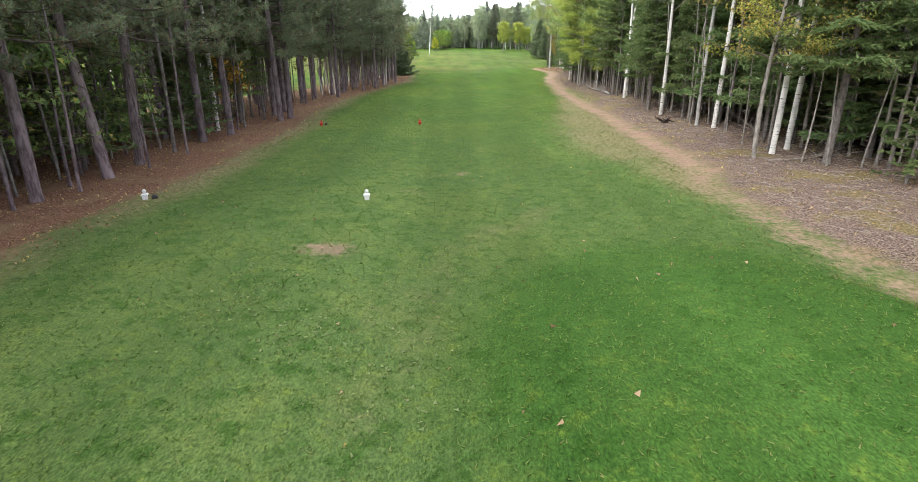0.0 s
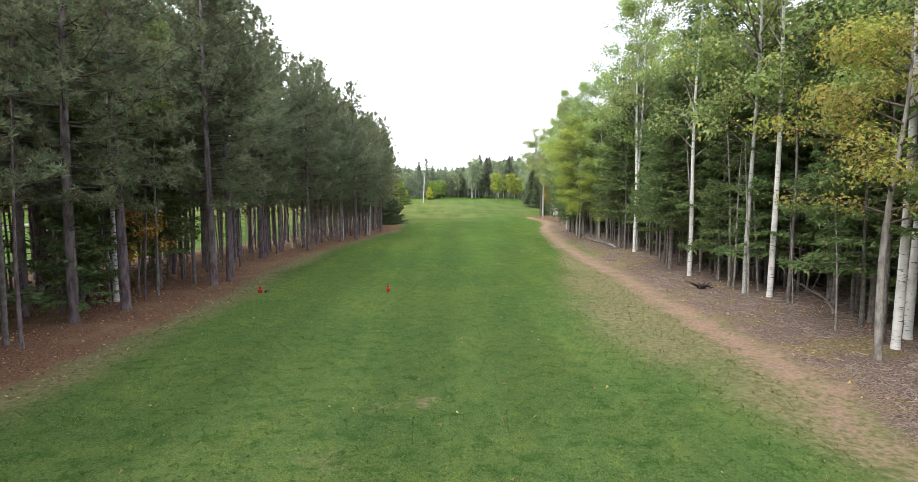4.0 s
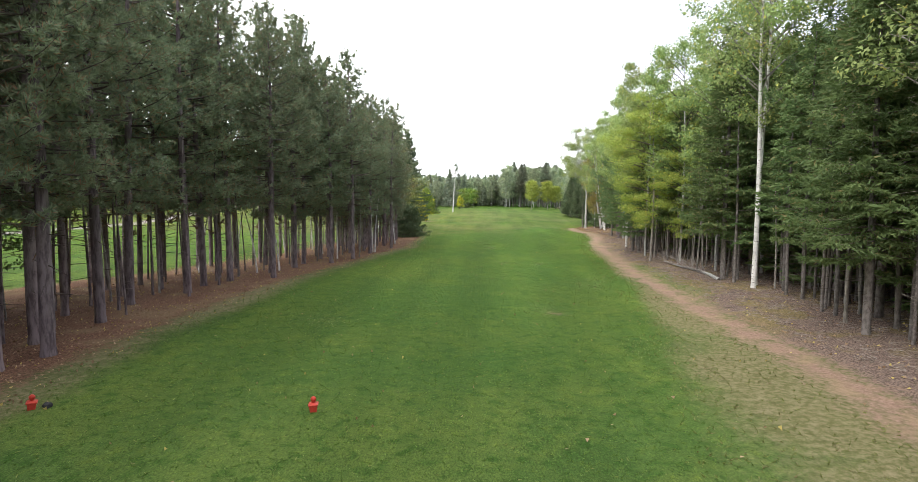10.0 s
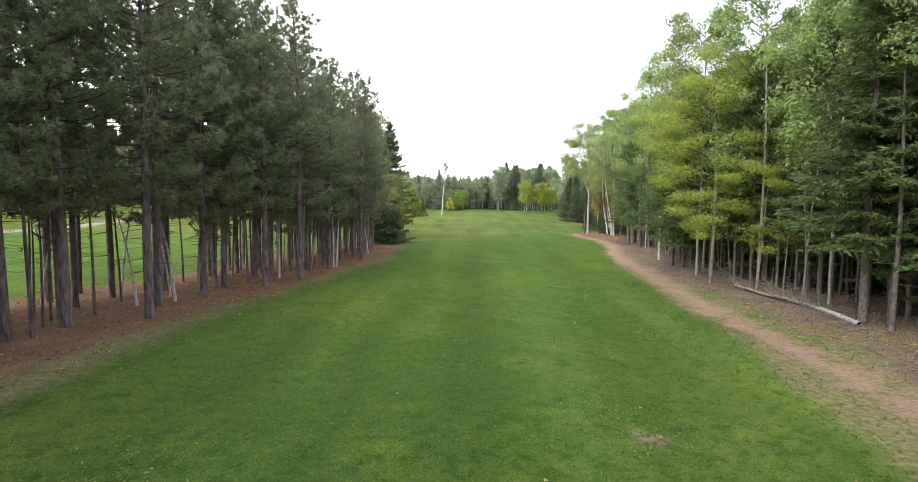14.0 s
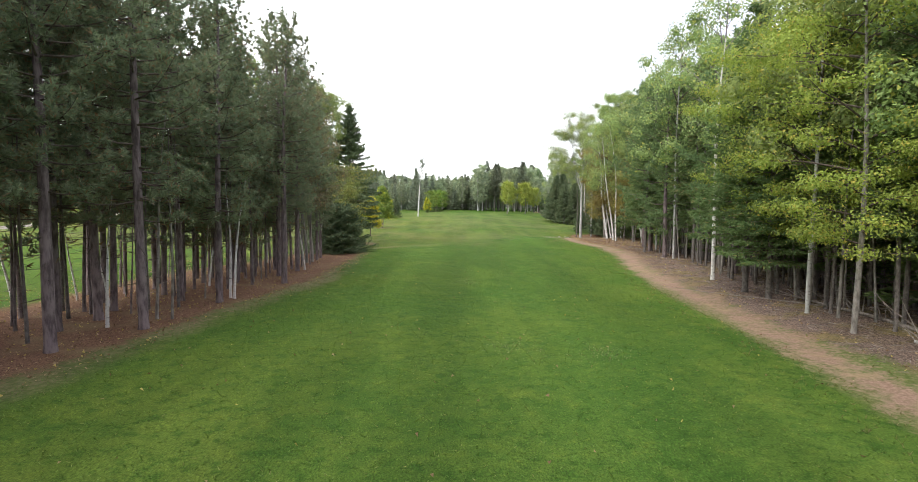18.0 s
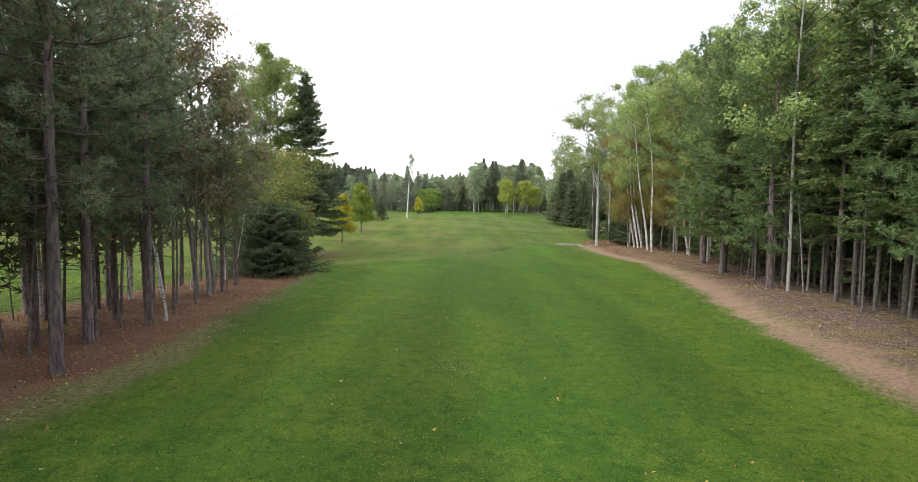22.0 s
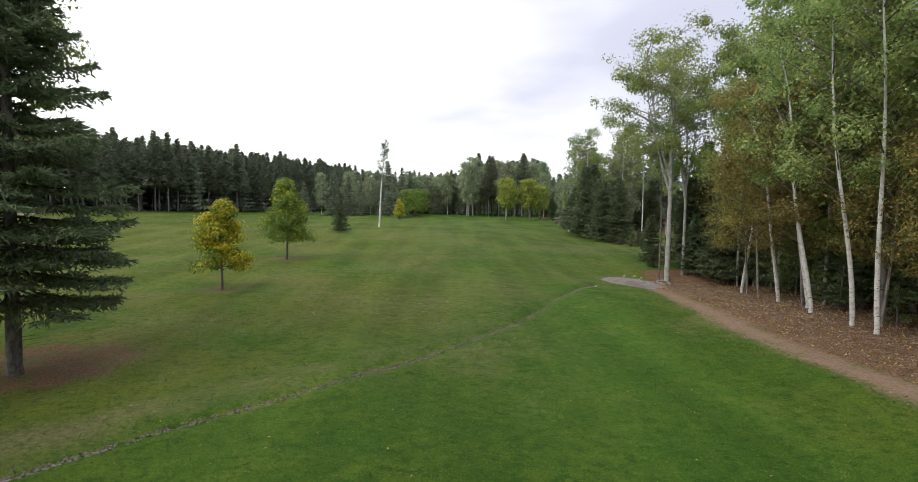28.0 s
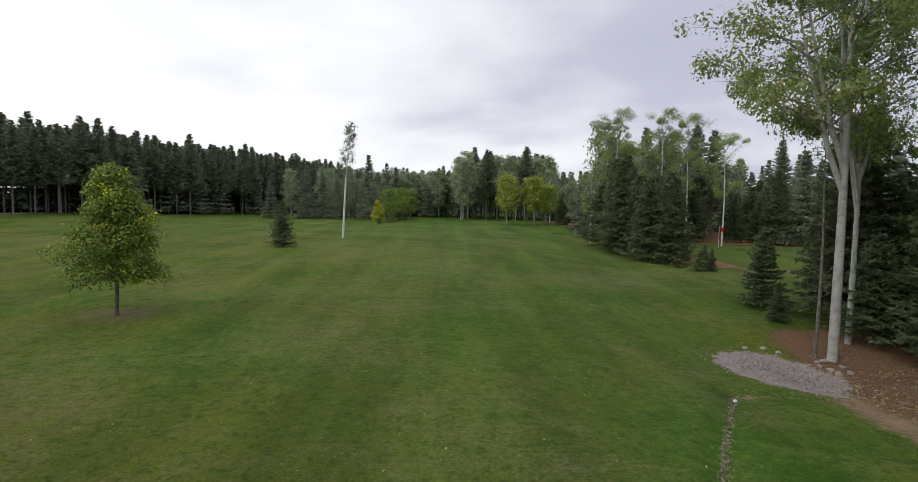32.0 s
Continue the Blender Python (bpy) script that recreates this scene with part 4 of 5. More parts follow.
bank("far_pine", [fir("red_pine", "tall pine in the distant plantation", s, h=h, base=5.2, r=0.15, reach=2.5, mat="plantation_needle", step=0.52, per=7, twig=0.75, wide=0.24, fine=0.5, droop=0.1, power=0.88, group="distant trees", category="pine tree", limbs=False) for s, h in ((71, 16.5), (72, 15.2))])
# far spruces and most far leafy trees carry painted-in haze in their foliage
bank("far_spruce", [fir("spruce", "pointed spruce in the distance, needles paled as by haze", s, h=h, base=1.0, reach=2.6, mat="hazy_needle", step=0.9, per=5, twig=1.0, wide=0.5, fine=0.3, power=0.9, group="distant trees", category="spruce tree", limbs=False) for s, h in ((73, 15.0), (74, 12.0))])
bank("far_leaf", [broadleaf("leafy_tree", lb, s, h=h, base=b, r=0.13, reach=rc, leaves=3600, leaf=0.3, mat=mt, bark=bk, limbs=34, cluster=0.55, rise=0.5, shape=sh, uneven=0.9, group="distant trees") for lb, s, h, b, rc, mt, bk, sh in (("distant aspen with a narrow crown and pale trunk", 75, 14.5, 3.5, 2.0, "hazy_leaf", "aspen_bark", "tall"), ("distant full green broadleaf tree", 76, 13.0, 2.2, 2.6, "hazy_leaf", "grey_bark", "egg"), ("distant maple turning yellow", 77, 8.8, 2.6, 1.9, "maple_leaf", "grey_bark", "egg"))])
bank("lawn_sapling", [broadleaf("young_lawn_tree", "young leafy tree standing far up the fairway", 78, h=6.0, base=1.0, r=0.07, reach=1.9, leaves=3600, leaf=0.2, mat="young_leaf", bark="maple_bark", limbs=30, rise=0.5, shape="egg", cluster=0.4, group="young lawn trees")])

place_rng.seed(11)

# ---- pine plantation beside the fairway ----
EDGE_PINES = ((-7.95, 26.2), (-7.8, 27.3), (-9.9, 33.2), (-9.35, 35.6), (-8.0, 40.2), (-8.5, 44.3), (-7.2, 46.7),
              (-8.3, 43.9), (-6.5, 48.9), (-6.3, 52.9), (-5.65, 57.6), (-6.6, 60.0), (-8.9, 20.0), (-6.4, 62.2), (-8.9, 9.8), (-9.2, 5.0))


def pine_size(y):
    """The plantation's trees are shorter towards its far end."""
    return float(np.interp(y, (36, 48, 62, 75), (1.0, 0.9, 0.82, 0.74)))


for x, y in EDGE_PINES:
    plant("pine", x, y, place_rng.uniform(0.92, 1.04) * pine_size(y))
plant("pine", -7.2, 70.4, 0.7, 1)
for x, y, s in ((-7.7, 62.9, 0.72), (-8.7, 61.2, 0.74), (-9.2, 64.5, 0.7), (-7.9, 65.2, 0.68), (-8.8, 67.6, 0.64), (-10.0, 66.6, 0.7)):
    plant("pine", x, y, s)
plant("pine", -8.8, 14.0, 1.0, 0, tilt=(0, -7))
plant("pine", -8.95, 15.8, 0.98, 2, tilt=(0, -5))
for x, y, s, v in ((-7.05, 66.5, 1.0, 0), (-6.93, 67.2, 1.05, 1), (-7.1, 68.0, 0.95, 0)):
    plant("slim_birch", x, y, s, v, 0)
plant("pine", -6.95, 68.4, 0.6, 0)
for x, y, ln in ((-9.5, 22.9, 0), (-6.1, 53.6, 1), (-6.3, 53.8, 0), (-6.15, 62.6, 1)):
    plant("pale_pole", x, y, 0.8, ln)
plant("birch", -9.5, 22.8, 0.85, 1)
plant("orange_sapling", -9.3, 23.7, 1.0)
for x, y, s in ((-10.4, 9.0, 1.0), (-11.6, 11.4, 1.15), (-10.6, 13.0, 0.9), (-12.6, 15.6, 1.1), (-11.2, 6.4, 1.1), (-10.2, 16.6, 0.75)):
    plant("understory", x, y, s)
for x, y, s in ((-10.0, 15.0, 1.2), (-11.0, 17.6, 1.5), (-12.0, 19.4, 1.5)):
    plant("small_fir", x, y, s)
for x, y, s in ((-9.2, 20.4, 0.95), (-10.6, 19.0, 1.3), (-11.5, 16.0, 1.6), (-10.8, 22.5, 1.2), (-12.5, 13, 1.7)):
    plant("small_fir", x, y, s)
for x, y in ((-8.8, 23.9), (-9.7, 18.5), (-8.8, 26.5), (-6.4, 50.1), (-6.8, 50.1), (-8.9, 17.8)):
    plant("pole", x, y)


def free(x, y, gap):
    return all((x - a) ** 2 + (y - b) ** 2 > gap * gap for a, b in STANDING)


def fill(n, xr, yr, inside, gap, choose, tries=40):
    made = 0
    for _ in range(n * tries):
        if made >= n:
            break
        x, y = place_rng.uniform(*xr), place_rng.uniform(*yr)
        if inside(x, y) and free(x, y, gap):
            choose(x, y)
            made += 1


def left_x(y):
    return float(np.interp(y, LEFT_Y, LEFT_X))


def outer_x(y):
    return float(np.interp(y, OUTER_Y, OUTER_X))


def wood_x(y):
    return float(np.interp(y, WOOD_Y, WOOD_X))


def inner_pine(x, y):
    if x > left_x(y) - 3.0:
        plant("pine", x, y, place_rng.uniform(0.88, 1.03) * pine_size(y))
    else:
        plant("pine_inner", x, y, place_rng.uniform(0.88, 1.05) * pine_size(y))


fill(240, (-24, -6), (-10, 66), lambda x, y: outer_x(y) + 0.6 < x < left_x(y) - 2.1, 1.4, inner_pine)
fill(48, (-13, -6), (40, 73), lambda x, y: outer_x(y) + 0.5 < x < left_x(y) - 1.8, 0.7, lambda x, y: plant(place_rng.choice(("pole", "pole", "pale_pole")), x, y, place_rng.uniform(0.5, 0.8)))
fill(30, (-17, -8), (4, 42), lambda x, y: outer_x(y) + 1.5 < x < left_x(y) - 2.6, 0.9, lambda x, y: plant("pole", x, y, place_rng.uniform(0.6, 1.0)))
fill(9, (-20, -9), (-4, 26), lambda x, y: outer_x(y) + 1 < x < left_x(y) - 3, 1.0, lambda x, y: plant(place_rng.choice(("fir", "small_fir", "understory")), x, y, place_rng.uniform(0.55, 0.9)))
fill(30, (-15, -9.4), (10, 31), lambda x, y: x < left_x(y) - 2.6, 1.0, lambda x, y: plant(place_rng.choice(("fir", "understory", "fir", "small_fir")), x, y, place_rng.uniform(0.5, 0.8)))
fill(190, (-20, -6), (0, 73), lambda x, y: outer_x(y) + 0.5 < x < left_x(y) - 2.0, 0.55, lambda x, y: plant("thin_pine", x, y, place_rng.uniform(0.55, 0.85)))
fill(12, (-11, -6.5), (60, 72), lambda x, y: outer_x(y) + 0.5 < x < left_x(y) - 2.2, 0.7, lambda x, y: plant(place_rng.choice(("pine_inner", "thin_pine", "pole")), x, y, place_rng.uniform(0.55, 0.7)))
fill(16, (-12, -6.5), (50, 66), lambda x, y: outer_x(y) + 0.5 < x < left_x(y) - 2.0, 0.6, lambda x, y: plant("pine_inner", x, y, place_rng.uniform(0.5, 0.62)))
# birches that close the plantation's end
for x, y, s, v in ((-9.3, 66.5, 0.8, 0), (-10.2, 63.5, 0.8, 1)):
    plant("birch", x, y, s, v)
plant("bush_spruce", -7.1, 74.6, 1.0)
plant("shrub_tree", -8.3, 77.3, 1.0)
plant("big_aspen", -11.6, 85.0, 0.72, 0, tall=1.1)
plant("green", -10.35, 86.9, 0.8, 0, tall=1.24)
plant("aspen", -11.4, 88.8, 0.97, 0)
plant("spruce", -8.1, 85.6, 1.0)

# ---- mixed wood along the other side ----
for x, y, s, v in ((10.06, 17.2, 0.95, 0), (10.99, 18.0, 0.98, 1), (11.45, 37.8, 1.0, 0), (11.75, 38.3, 0.95, 0), (11.0, 23.4, 1.0, 1), (11.79, 57.7, 0.9, 1), (10.4, 28.0, 0.92, 1)):
    plant("birch", x, y, s, v)
for x, y, s, v in ((11.1, 50.6, 0.84, 1), (11.8, 46.6, 0.8, 0), (10.6, 24.2, 1.05, 1), (13.9, 67.0, 0.88, 0), (12.1, 42.8, 0.84, 1)):
    plant("aspen", x, y, s, v)
for x, y, s, v in ((10.75, 48.3, 0.86, 1), (11.8, 51.6, 0.82, 1), (12.4, 54.6, 0.8, 1), (12.3, 46.2, 0.7, 0), (13.4, 13.0, 0.7, 1)):
    plant("maple", x, y, s, v)
plant("thin_maple", 9.05, 16.4, 1.0, turn=0)
for x, y, s, v in ((10.75, 15.6, 1.0, 2), (10.5, 30.2, 0.9, 0), (11.32, 40.2, 1.0, 0), (11.41, 54.5, 0.95, 0), (11.38, 53.0, 0.85, 1), (11.9, 28.7, 1.0, 2), (12.2, 26.2, 0.95, 0), (12.2, 32.2, 1.05, 2), (12.4, 39.6, 0.9, 1), (14.12, 72.3, 0.9, 0),
                   (11.5, 19.7, 1.0, 1), (12.3, 21.3, 1.0, 2), (11.7, 24.5, 0.95, 1), (12.7, 23.0, 1.0, 2), (11.4, 26.6, 0.9, 1)):
    plant("fir", x, y, s, v)
for x, y, s in ((13.9, 36.8, 1.0), (13.52, 59.3, 0.85), (15.09, 74.0, 0.95), (16.37, 79.0, 1.05), (13.75, 67.9, 0.8)):
    plant("white_pine", x, y, s)
for x, y, s in ((11.05, 22.5, 1), (10.8, 25.6, 1.1), (10.6, 24.9, 0.9), (10.4, 23.6, 1.0), (11.1, 27.0, 1.1), (10.9, 31.6, 1.0), (11.8, 39.9, 0.9), (11.72, 40.7, 1.0), (11.20, 42.7, 0.9), (11.51, 46.1, 0.9), (11.42, 49.8, 1.0), (9.9, 18.8, 0.5)):
    plant("pole", x, y, s)
for x, y, v, tn in ((19.42, 101.4, 0, 0), (18.24, 96.2, 1, 10), (17.31, 92.6, 3, -20), (17.16, 89.1, 2, 5), (17.30, 90.4, 3, 30), (18.07, 93.9, 1, 0), (18.98, 86.9, 0, 150)):
    plant("lean_birch", x, y, 0.95, v, tn)
for x, y, s, v in ((21.29, 105.3, 1.05, 0), (19.76, 98.7, 1.06, 1), (19.39, 94.8, 1.06, 0), (18.92, 89.3, 0.98, 1), (18.5, 85.6, 0.9, 0), (17.46, 80.7, 0.9, 1), (16.26, 76.0, 0.86, 0)):
    plant("aspen", x, y, s, v)
plant("big_aspen", 18.4, 109.1, 1.0, 1, turn=40)
plant("big_aspen", 20.2, 110.7, 0.66, 0, turn=200, tall=1.28)
plant("pole", 17.95, 109.4, 1.1, 2)
for x, y, v, s in ((18.7, 98.6, 0, 1.0), (19.1, 100.3, 1, 1.0), (18.5, 94.9, 1, 1.0), (18.3, 90.3, 1, 0.9), (18.7, 88.2, 0, 0.95), (18.1, 86.8, 1, 0.85)):
    plant("rusty_birch", x, y, s, v)
for x, y, s, v in ((22.15, 104.8, 1.12, 0), (21.25, 98.1, 1.13, 0), (19.79, 92.1, 1.1, 1), (21.94, 93.2, 1.15, 0), (19.05, 83.6, 0.95, 0), (21.38, 87.7, 1.02, 1)):
    plant("green", x, y, s, v)
plant("small_spruce", 19.2, 113.7, 0.36, 0)
for x, y, s in ((21.39, 106.5, 0.75), (21.98, 108.2, 0.9), (20.95, 110.5, 0.6), (22.56, 100.6, 1.0), (20.39, 94.0, 0.9), (24.12, 105.7, 1.1), (23.35, 109.5, 1.0), (20.0, 116.2, 0.52), (21.6, 113.0, 0.95), (23.4, 114.0, 1.1), (25.6, 112.0, 1.2), (25.0, 117.5, 1.1), (27.5, 115.0, 1.25), (22.4, 104.4, 0.8), (21.4, 107.0, 0.45)):
    plant("edge_spruce", x, y, s)


def wood_tree(x, y):
    d = x - wood_x(y)
    k = place_rng.random()
    if d < 4:
        kind = ("fir" if k < 0.5 else "aspen" if k < 0.62 else "understory" if k < 0.76 else "green" if k < 0.86 else "white_pine" if k < 0.9 else "small_fir")
        if y > 58:
            kind = ("fir" if k < 0.22 else "aspen" if k < 0.5 else "green" if k < 0.8 else "maple" if k < 0.86 else "understory")
        plant(kind, x, y, place_rng.uniform(0.82, 1.05) * (0.95 if y < 42 else 0.86 if y < 62 else 0.84 if y < 84 else 0.95))
    else:
        kind = "fir_inner" if k < (0.78 if y < 56 else 0.5) else "aspen" if k < 0.87 else "green"
        plant(kind, x, y, place_rng.uniform(0.95, 1.12) * (1.0 if y < 42 else 0.84 if y < 62 else 0.86 if y < 84 else 0.98))


fill(70, (9, 26), (-8, 113), lambda x, y: wood_x(y) + 0.9 < x < wood_x(y) + 4.2, 1.5, wood_tree)
fill(150, (12, 44), (-12, 114), lambda x, y: wood_x(y) + 4 < x < wood_x(y) + 16, 1.8, wood_tree)
fill(140, (9, 24), (16, 88), lambda x, y: wood_x(y) + 2.2 < x < wood_x(y) + 5.5, 1.1, lambda x, y: plant("fir_inner", x, y, place_rng.uniform(0.55, 0.85)))
fill(105, (9, 22), (18, 72), lambda x, y: wood_x(y) + 0.2 < x < wood_x(y) + 2.8, 0.5, lambda x, y: plant("slim_fir", x, y, place_rng.uniform(0.75, 1.1)))
fill(130, (9, 22), (14, 73), lambda x, y: wood_x(y) < x < wood_x(y) + 4, 0.4, lambda x, y: plant("pole", x, y, place_rng.uniform(0.6, 1.15)))

fill(46, (9, 24), (20, 104), lambda x, y: wood_x(y) + 1.2 < x < wood_x(y) + 4.5, 0.8, lambda x, y: plant(place_rng.choice(("small_fir", "small_fir", "understory")), x, y, place_rng.uniform(0.55, 0.95)))

# ---- spruce clump and wood further up ----
for x, y, s in ((21.39, 134.9, 0.95), (22.06, 138.2, 1.0), (20.95, 140.3, 1.0), (21.85, 144.3, 1.05), (23.38, 135.2, 0.85), (24.06, 140.0, 1.0), (21.47, 148.4, 0.9), (23.23, 145.3, 1.1), (22.60, 132.7, 0.8)):
    plant("edge_spruce", x, y, s)
for x, y, s, v in ((23.8, 128.8, 0.33, 0), (22.7, 128.6, 0.75, 1), (22.2, 130.8, 0.6, 1), (21.6, 132.7, 0.7, 1), (24.1, 130.4, 0.36, 0)):
    plant("small_spruce", x, y, s, v)
for x, y, s, v in ((23.2, 149.0, 0.98, 0), (25.2, 150.2, 0.85, 1), (28.6, 150.0, 1.0, 0), (32.0, 151.0, 0.98, 0), (35.8, 150.2, 0.96, 1), (21.6, 152.5, 0.6, 1)):
    plant("birch", x, y, s, v)
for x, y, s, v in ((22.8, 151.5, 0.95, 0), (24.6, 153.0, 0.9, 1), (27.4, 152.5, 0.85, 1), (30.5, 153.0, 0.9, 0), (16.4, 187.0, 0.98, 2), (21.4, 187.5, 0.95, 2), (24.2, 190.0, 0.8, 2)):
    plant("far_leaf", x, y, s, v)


def far_tree(mix, lo=0.85, hi=1.12):
    def choose(x, y):
        key = place_rng.choice(mix)
        variant = place_rng.choice((0, 0, 1)) if key == "far_leaf" else None
        plant(key, x, y, place_rng.uniform(lo, hi), variant, sink=0.15)
    return choose


# dark conifers behind the next green
fill(70, (26, 70), (152, 182), lambda x, y: x > 22 + (y - 150) * 0.35, 2.2, far_tree(("edge_spruce", "edge_spruce", "edge_spruce", "far_pine"), 0.55, 1.05))
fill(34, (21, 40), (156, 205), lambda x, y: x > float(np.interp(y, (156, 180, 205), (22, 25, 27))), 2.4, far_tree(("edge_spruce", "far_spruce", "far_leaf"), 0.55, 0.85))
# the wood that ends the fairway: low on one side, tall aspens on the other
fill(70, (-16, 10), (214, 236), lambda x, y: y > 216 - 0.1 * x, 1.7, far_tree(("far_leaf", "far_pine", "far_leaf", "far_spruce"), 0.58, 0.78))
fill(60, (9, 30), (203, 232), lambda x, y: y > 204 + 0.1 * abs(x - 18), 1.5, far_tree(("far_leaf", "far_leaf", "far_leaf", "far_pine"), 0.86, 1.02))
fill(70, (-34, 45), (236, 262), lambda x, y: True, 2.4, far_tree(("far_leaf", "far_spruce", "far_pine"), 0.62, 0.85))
plant("white_pine", 27.6, 203, 1.02)
for x, y, s in ((-9.3, 200, 0.85), (-7.0, 214, 0.8), (-11.2, 208, 0.7), (-5.2, 216, 0.62)):
    plant("far_spruce", x, y, s, sink=0.15)
# the long dark plantation on the far side of the next fairway
FRONT_Y, FRONT_X = (-40, 60, 120, 165, 178, 190, 212, 232, 250), (-78, -76, -71, -61, -53, -46, -37, -30, -27)


def joined_wood(name, label, key, spots):
    """Far woods nobody could count: many trees of one kind in one mesh."""
    V, F, I, n = [], [], [], 0
    kinds = []
    for ob in BANK[key]:
        pieces = []
        for c in ob.children:
            me = c.data
            co = np.empty(len(me.vertices) * 3, np.float32)
            me.vertices.foreach_get("co", co)
            k = len(me.loops) // len(me.polygons)
            f = np.empty(len(me.loops), np.int32)
            me.loops.foreach_get("vertex_index", f)
            f = f.reshape(-1, k)
            if k == 4:
                f = np.concatenate([f[:, :3], f[:, [0, 2, 3]]])
            pieces.append((co.reshape(-1, 3), f, 0 if c.name.startswith("trunk") else 1))
        kinds.append(pieces)
    for x, y in spots:
        a, s = place_rng.uniform(0, 6.28), place_rng.uniform(0.83, 0.96)
        rot = np.array([[math.cos(a), -math.sin(a), 0], [math.sin(a), math.cos(a), 0], [0, 0, 1]]) * s
        for co, f, slot in kinds[place_rng.randrange(len(kinds))]:
            V.append(co @ rot.T + np.array([x, y, ground_z(x, y) - 0.15]))
            F.append(f + n)
            I.append(np.full(len(f), slot))
            n += len(co)
    ob = BANK[key][0]
    mats = [next(c.data.materials[0] for c in ob.children if c.name.startswith("trunk")), next(c.data.materials[0] for c in ob.children if c.name.startswith("crown"))]
    return tagged(new(name, fast_mesh(name, np.concatenate(V), np.concatenate(F), mats, np.concatenate(I))), label, "wood", kind="stuff")


def spots(n, xr, yr, inside, gap):
    out = []
    for _ in range(n * 40):
        if len(out) >= n:
            break
        x, y = place_rng.uniform(*xr), place_rng.uniform(*yr)
        if inside(x, y) and all((x - a) ** 2 + (y - b) ** 2 > gap * gap for a, b in out):
            out.append((x, y))
    return out


def plantation(x, y):
    return -17 < x - float(np.interp(y, FRONT_Y, FRONT_X)) < 0 and y > -70 - x


joined_wood("pine_wood", "long dark plantation of tall pines across the next fairway", "far_pine", spots(620, (-105, -24), (-30, 270), plantation, 1.85))
joined_wood("spruce_wood", "haze-paled spruces among and behind the distant pines", "far_spruce", spots(300, (-112, -24), (100, 275), lambda x, y: -23 < x - float(np.interp(y, FRONT_Y, FRONT_X)) < -12 and y > -70 - x, 1.7)
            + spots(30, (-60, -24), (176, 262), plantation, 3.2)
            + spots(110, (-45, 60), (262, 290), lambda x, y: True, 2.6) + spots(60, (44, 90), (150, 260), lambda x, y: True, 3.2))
fill(20, (-32, -8), (198, 250), lambda x, y: -4 - (258 - y) * 0.42 < x < -6 - (258 - y) * 0.14, 3.0, far_tree(("far_spruce", "far_leaf", "far_spruce"), 0.5, 0.8))

# ---- single trees on the lawn ----
bank("gold_tree", [broadleaf("young_maple", "young maple with golden and green leaves", 81, h=5.3, base=1.1, r=0.06, reach=1.45, leaves=15000, leaf=0.115, mat="young_leaf", bark="maple_bark", limbs=44, rise=0.42, shape="cone", cluster=0.27, uneven=0.9, boughs=((3.1, 1.25, 1.65), (0.2, 1.35, 1.35)), accent=("gold_leaf", 0.55), group="young lawn trees")])
bank("green_tree", [broadleaf("young_linden", "egg-shaped young green tree with a few yellow branches", 82, h=6.7, base=1.5, r=0.08, reach=1.7, leaves=24000, leaf=0.115, mat="young_leaf", bark="maple_bark", limbs=80, rise=0.4, shape="cone", cluster=0.34, uneven=1.6, boughs=((0.1, 1.7, 2.1), (2.9, 1.8, 2.0), (1.4, 1.6, 1.9), (4.4, 1.7, 1.9)), accent=("gold_leaf", 0.08), group="young lawn trees")])
bank("thin_birch", [broadleaf("dying_birch", "tall thin white birch with a sparse tattered crown", 83, h=12.6, base=6.4, r=0.13, reach=0.8, leaves=1500, leaf=0.16, mat="hazy_needle", bark="birch_bark", limbs=24, rise=1.5, lean=(0.9, 0), cluster=0.24, uneven=1.0, group="young lawn trees")])
plant("gold_tree", -8.25, 99.4, 0.9, turn=0, tall=0.95)
plant("green_tree", -8.3, 111.4, 0.88, turn=0, tall=0.98)
plant("small_spruce", -9.1, 137.3, 0.82, 0, tall=0.95)
plant("thin_birch", -5.6, 147.0, 0.92, turn=0)
plant("gold_tree", -5.0, 176.0, 0.75)
for x, y, s in ((-4.6, 193.0, 0.95), (-3.2, 198.0, 1.0), (-1.6, 204.0, 0.95), (-3.9, 209.0, 0.9)):
    plant("lawn_sapling", x, y, s)
for x, y in ((-5.4, 182), (-4.6, 187), (-3.9, 191), (-3.0, 195), (-2.2, 199)):
    plant("small_spruce", x, y, 0.75, 1)

# ---- tee markers ----


def prism(bm, sides, levels, spin=0.0):
    """A solid turned or squared from (z, radius) levels."""
    rings = []
    for z, r in levels:
        rings.append([bm.verts.new((r * math.cos(spin + 2 * math.pi * i / sides), r * math.sin(spin + 2 * math.pi * i / sides), z)) for i in range(sides)])
    for a, b in zip(rings, rings[1:]):
        for i in range(sides):
            bm.faces.new((a[i], a[(i + 1) % sides], b[(i + 1) % sides], b[i]))
    bm.faces.new(rings[0][::-1])
    bm.faces.new(rings[-1])


def solid(name, build, mat, smooth_it=False):
    bm = bmesh.new()
    build(bm)
    bmesh.ops.recalc_face_normals(bm, faces=bm.faces)
    me = bpy.data.meshes.new(name)
    bm.to_mesh(me)
    bm.free()
    me.materials.append(mat)
    if smooth_it:
        me.polygons.foreach_set("use_smooth", np.ones(len(me.polygons), bool))
    return me


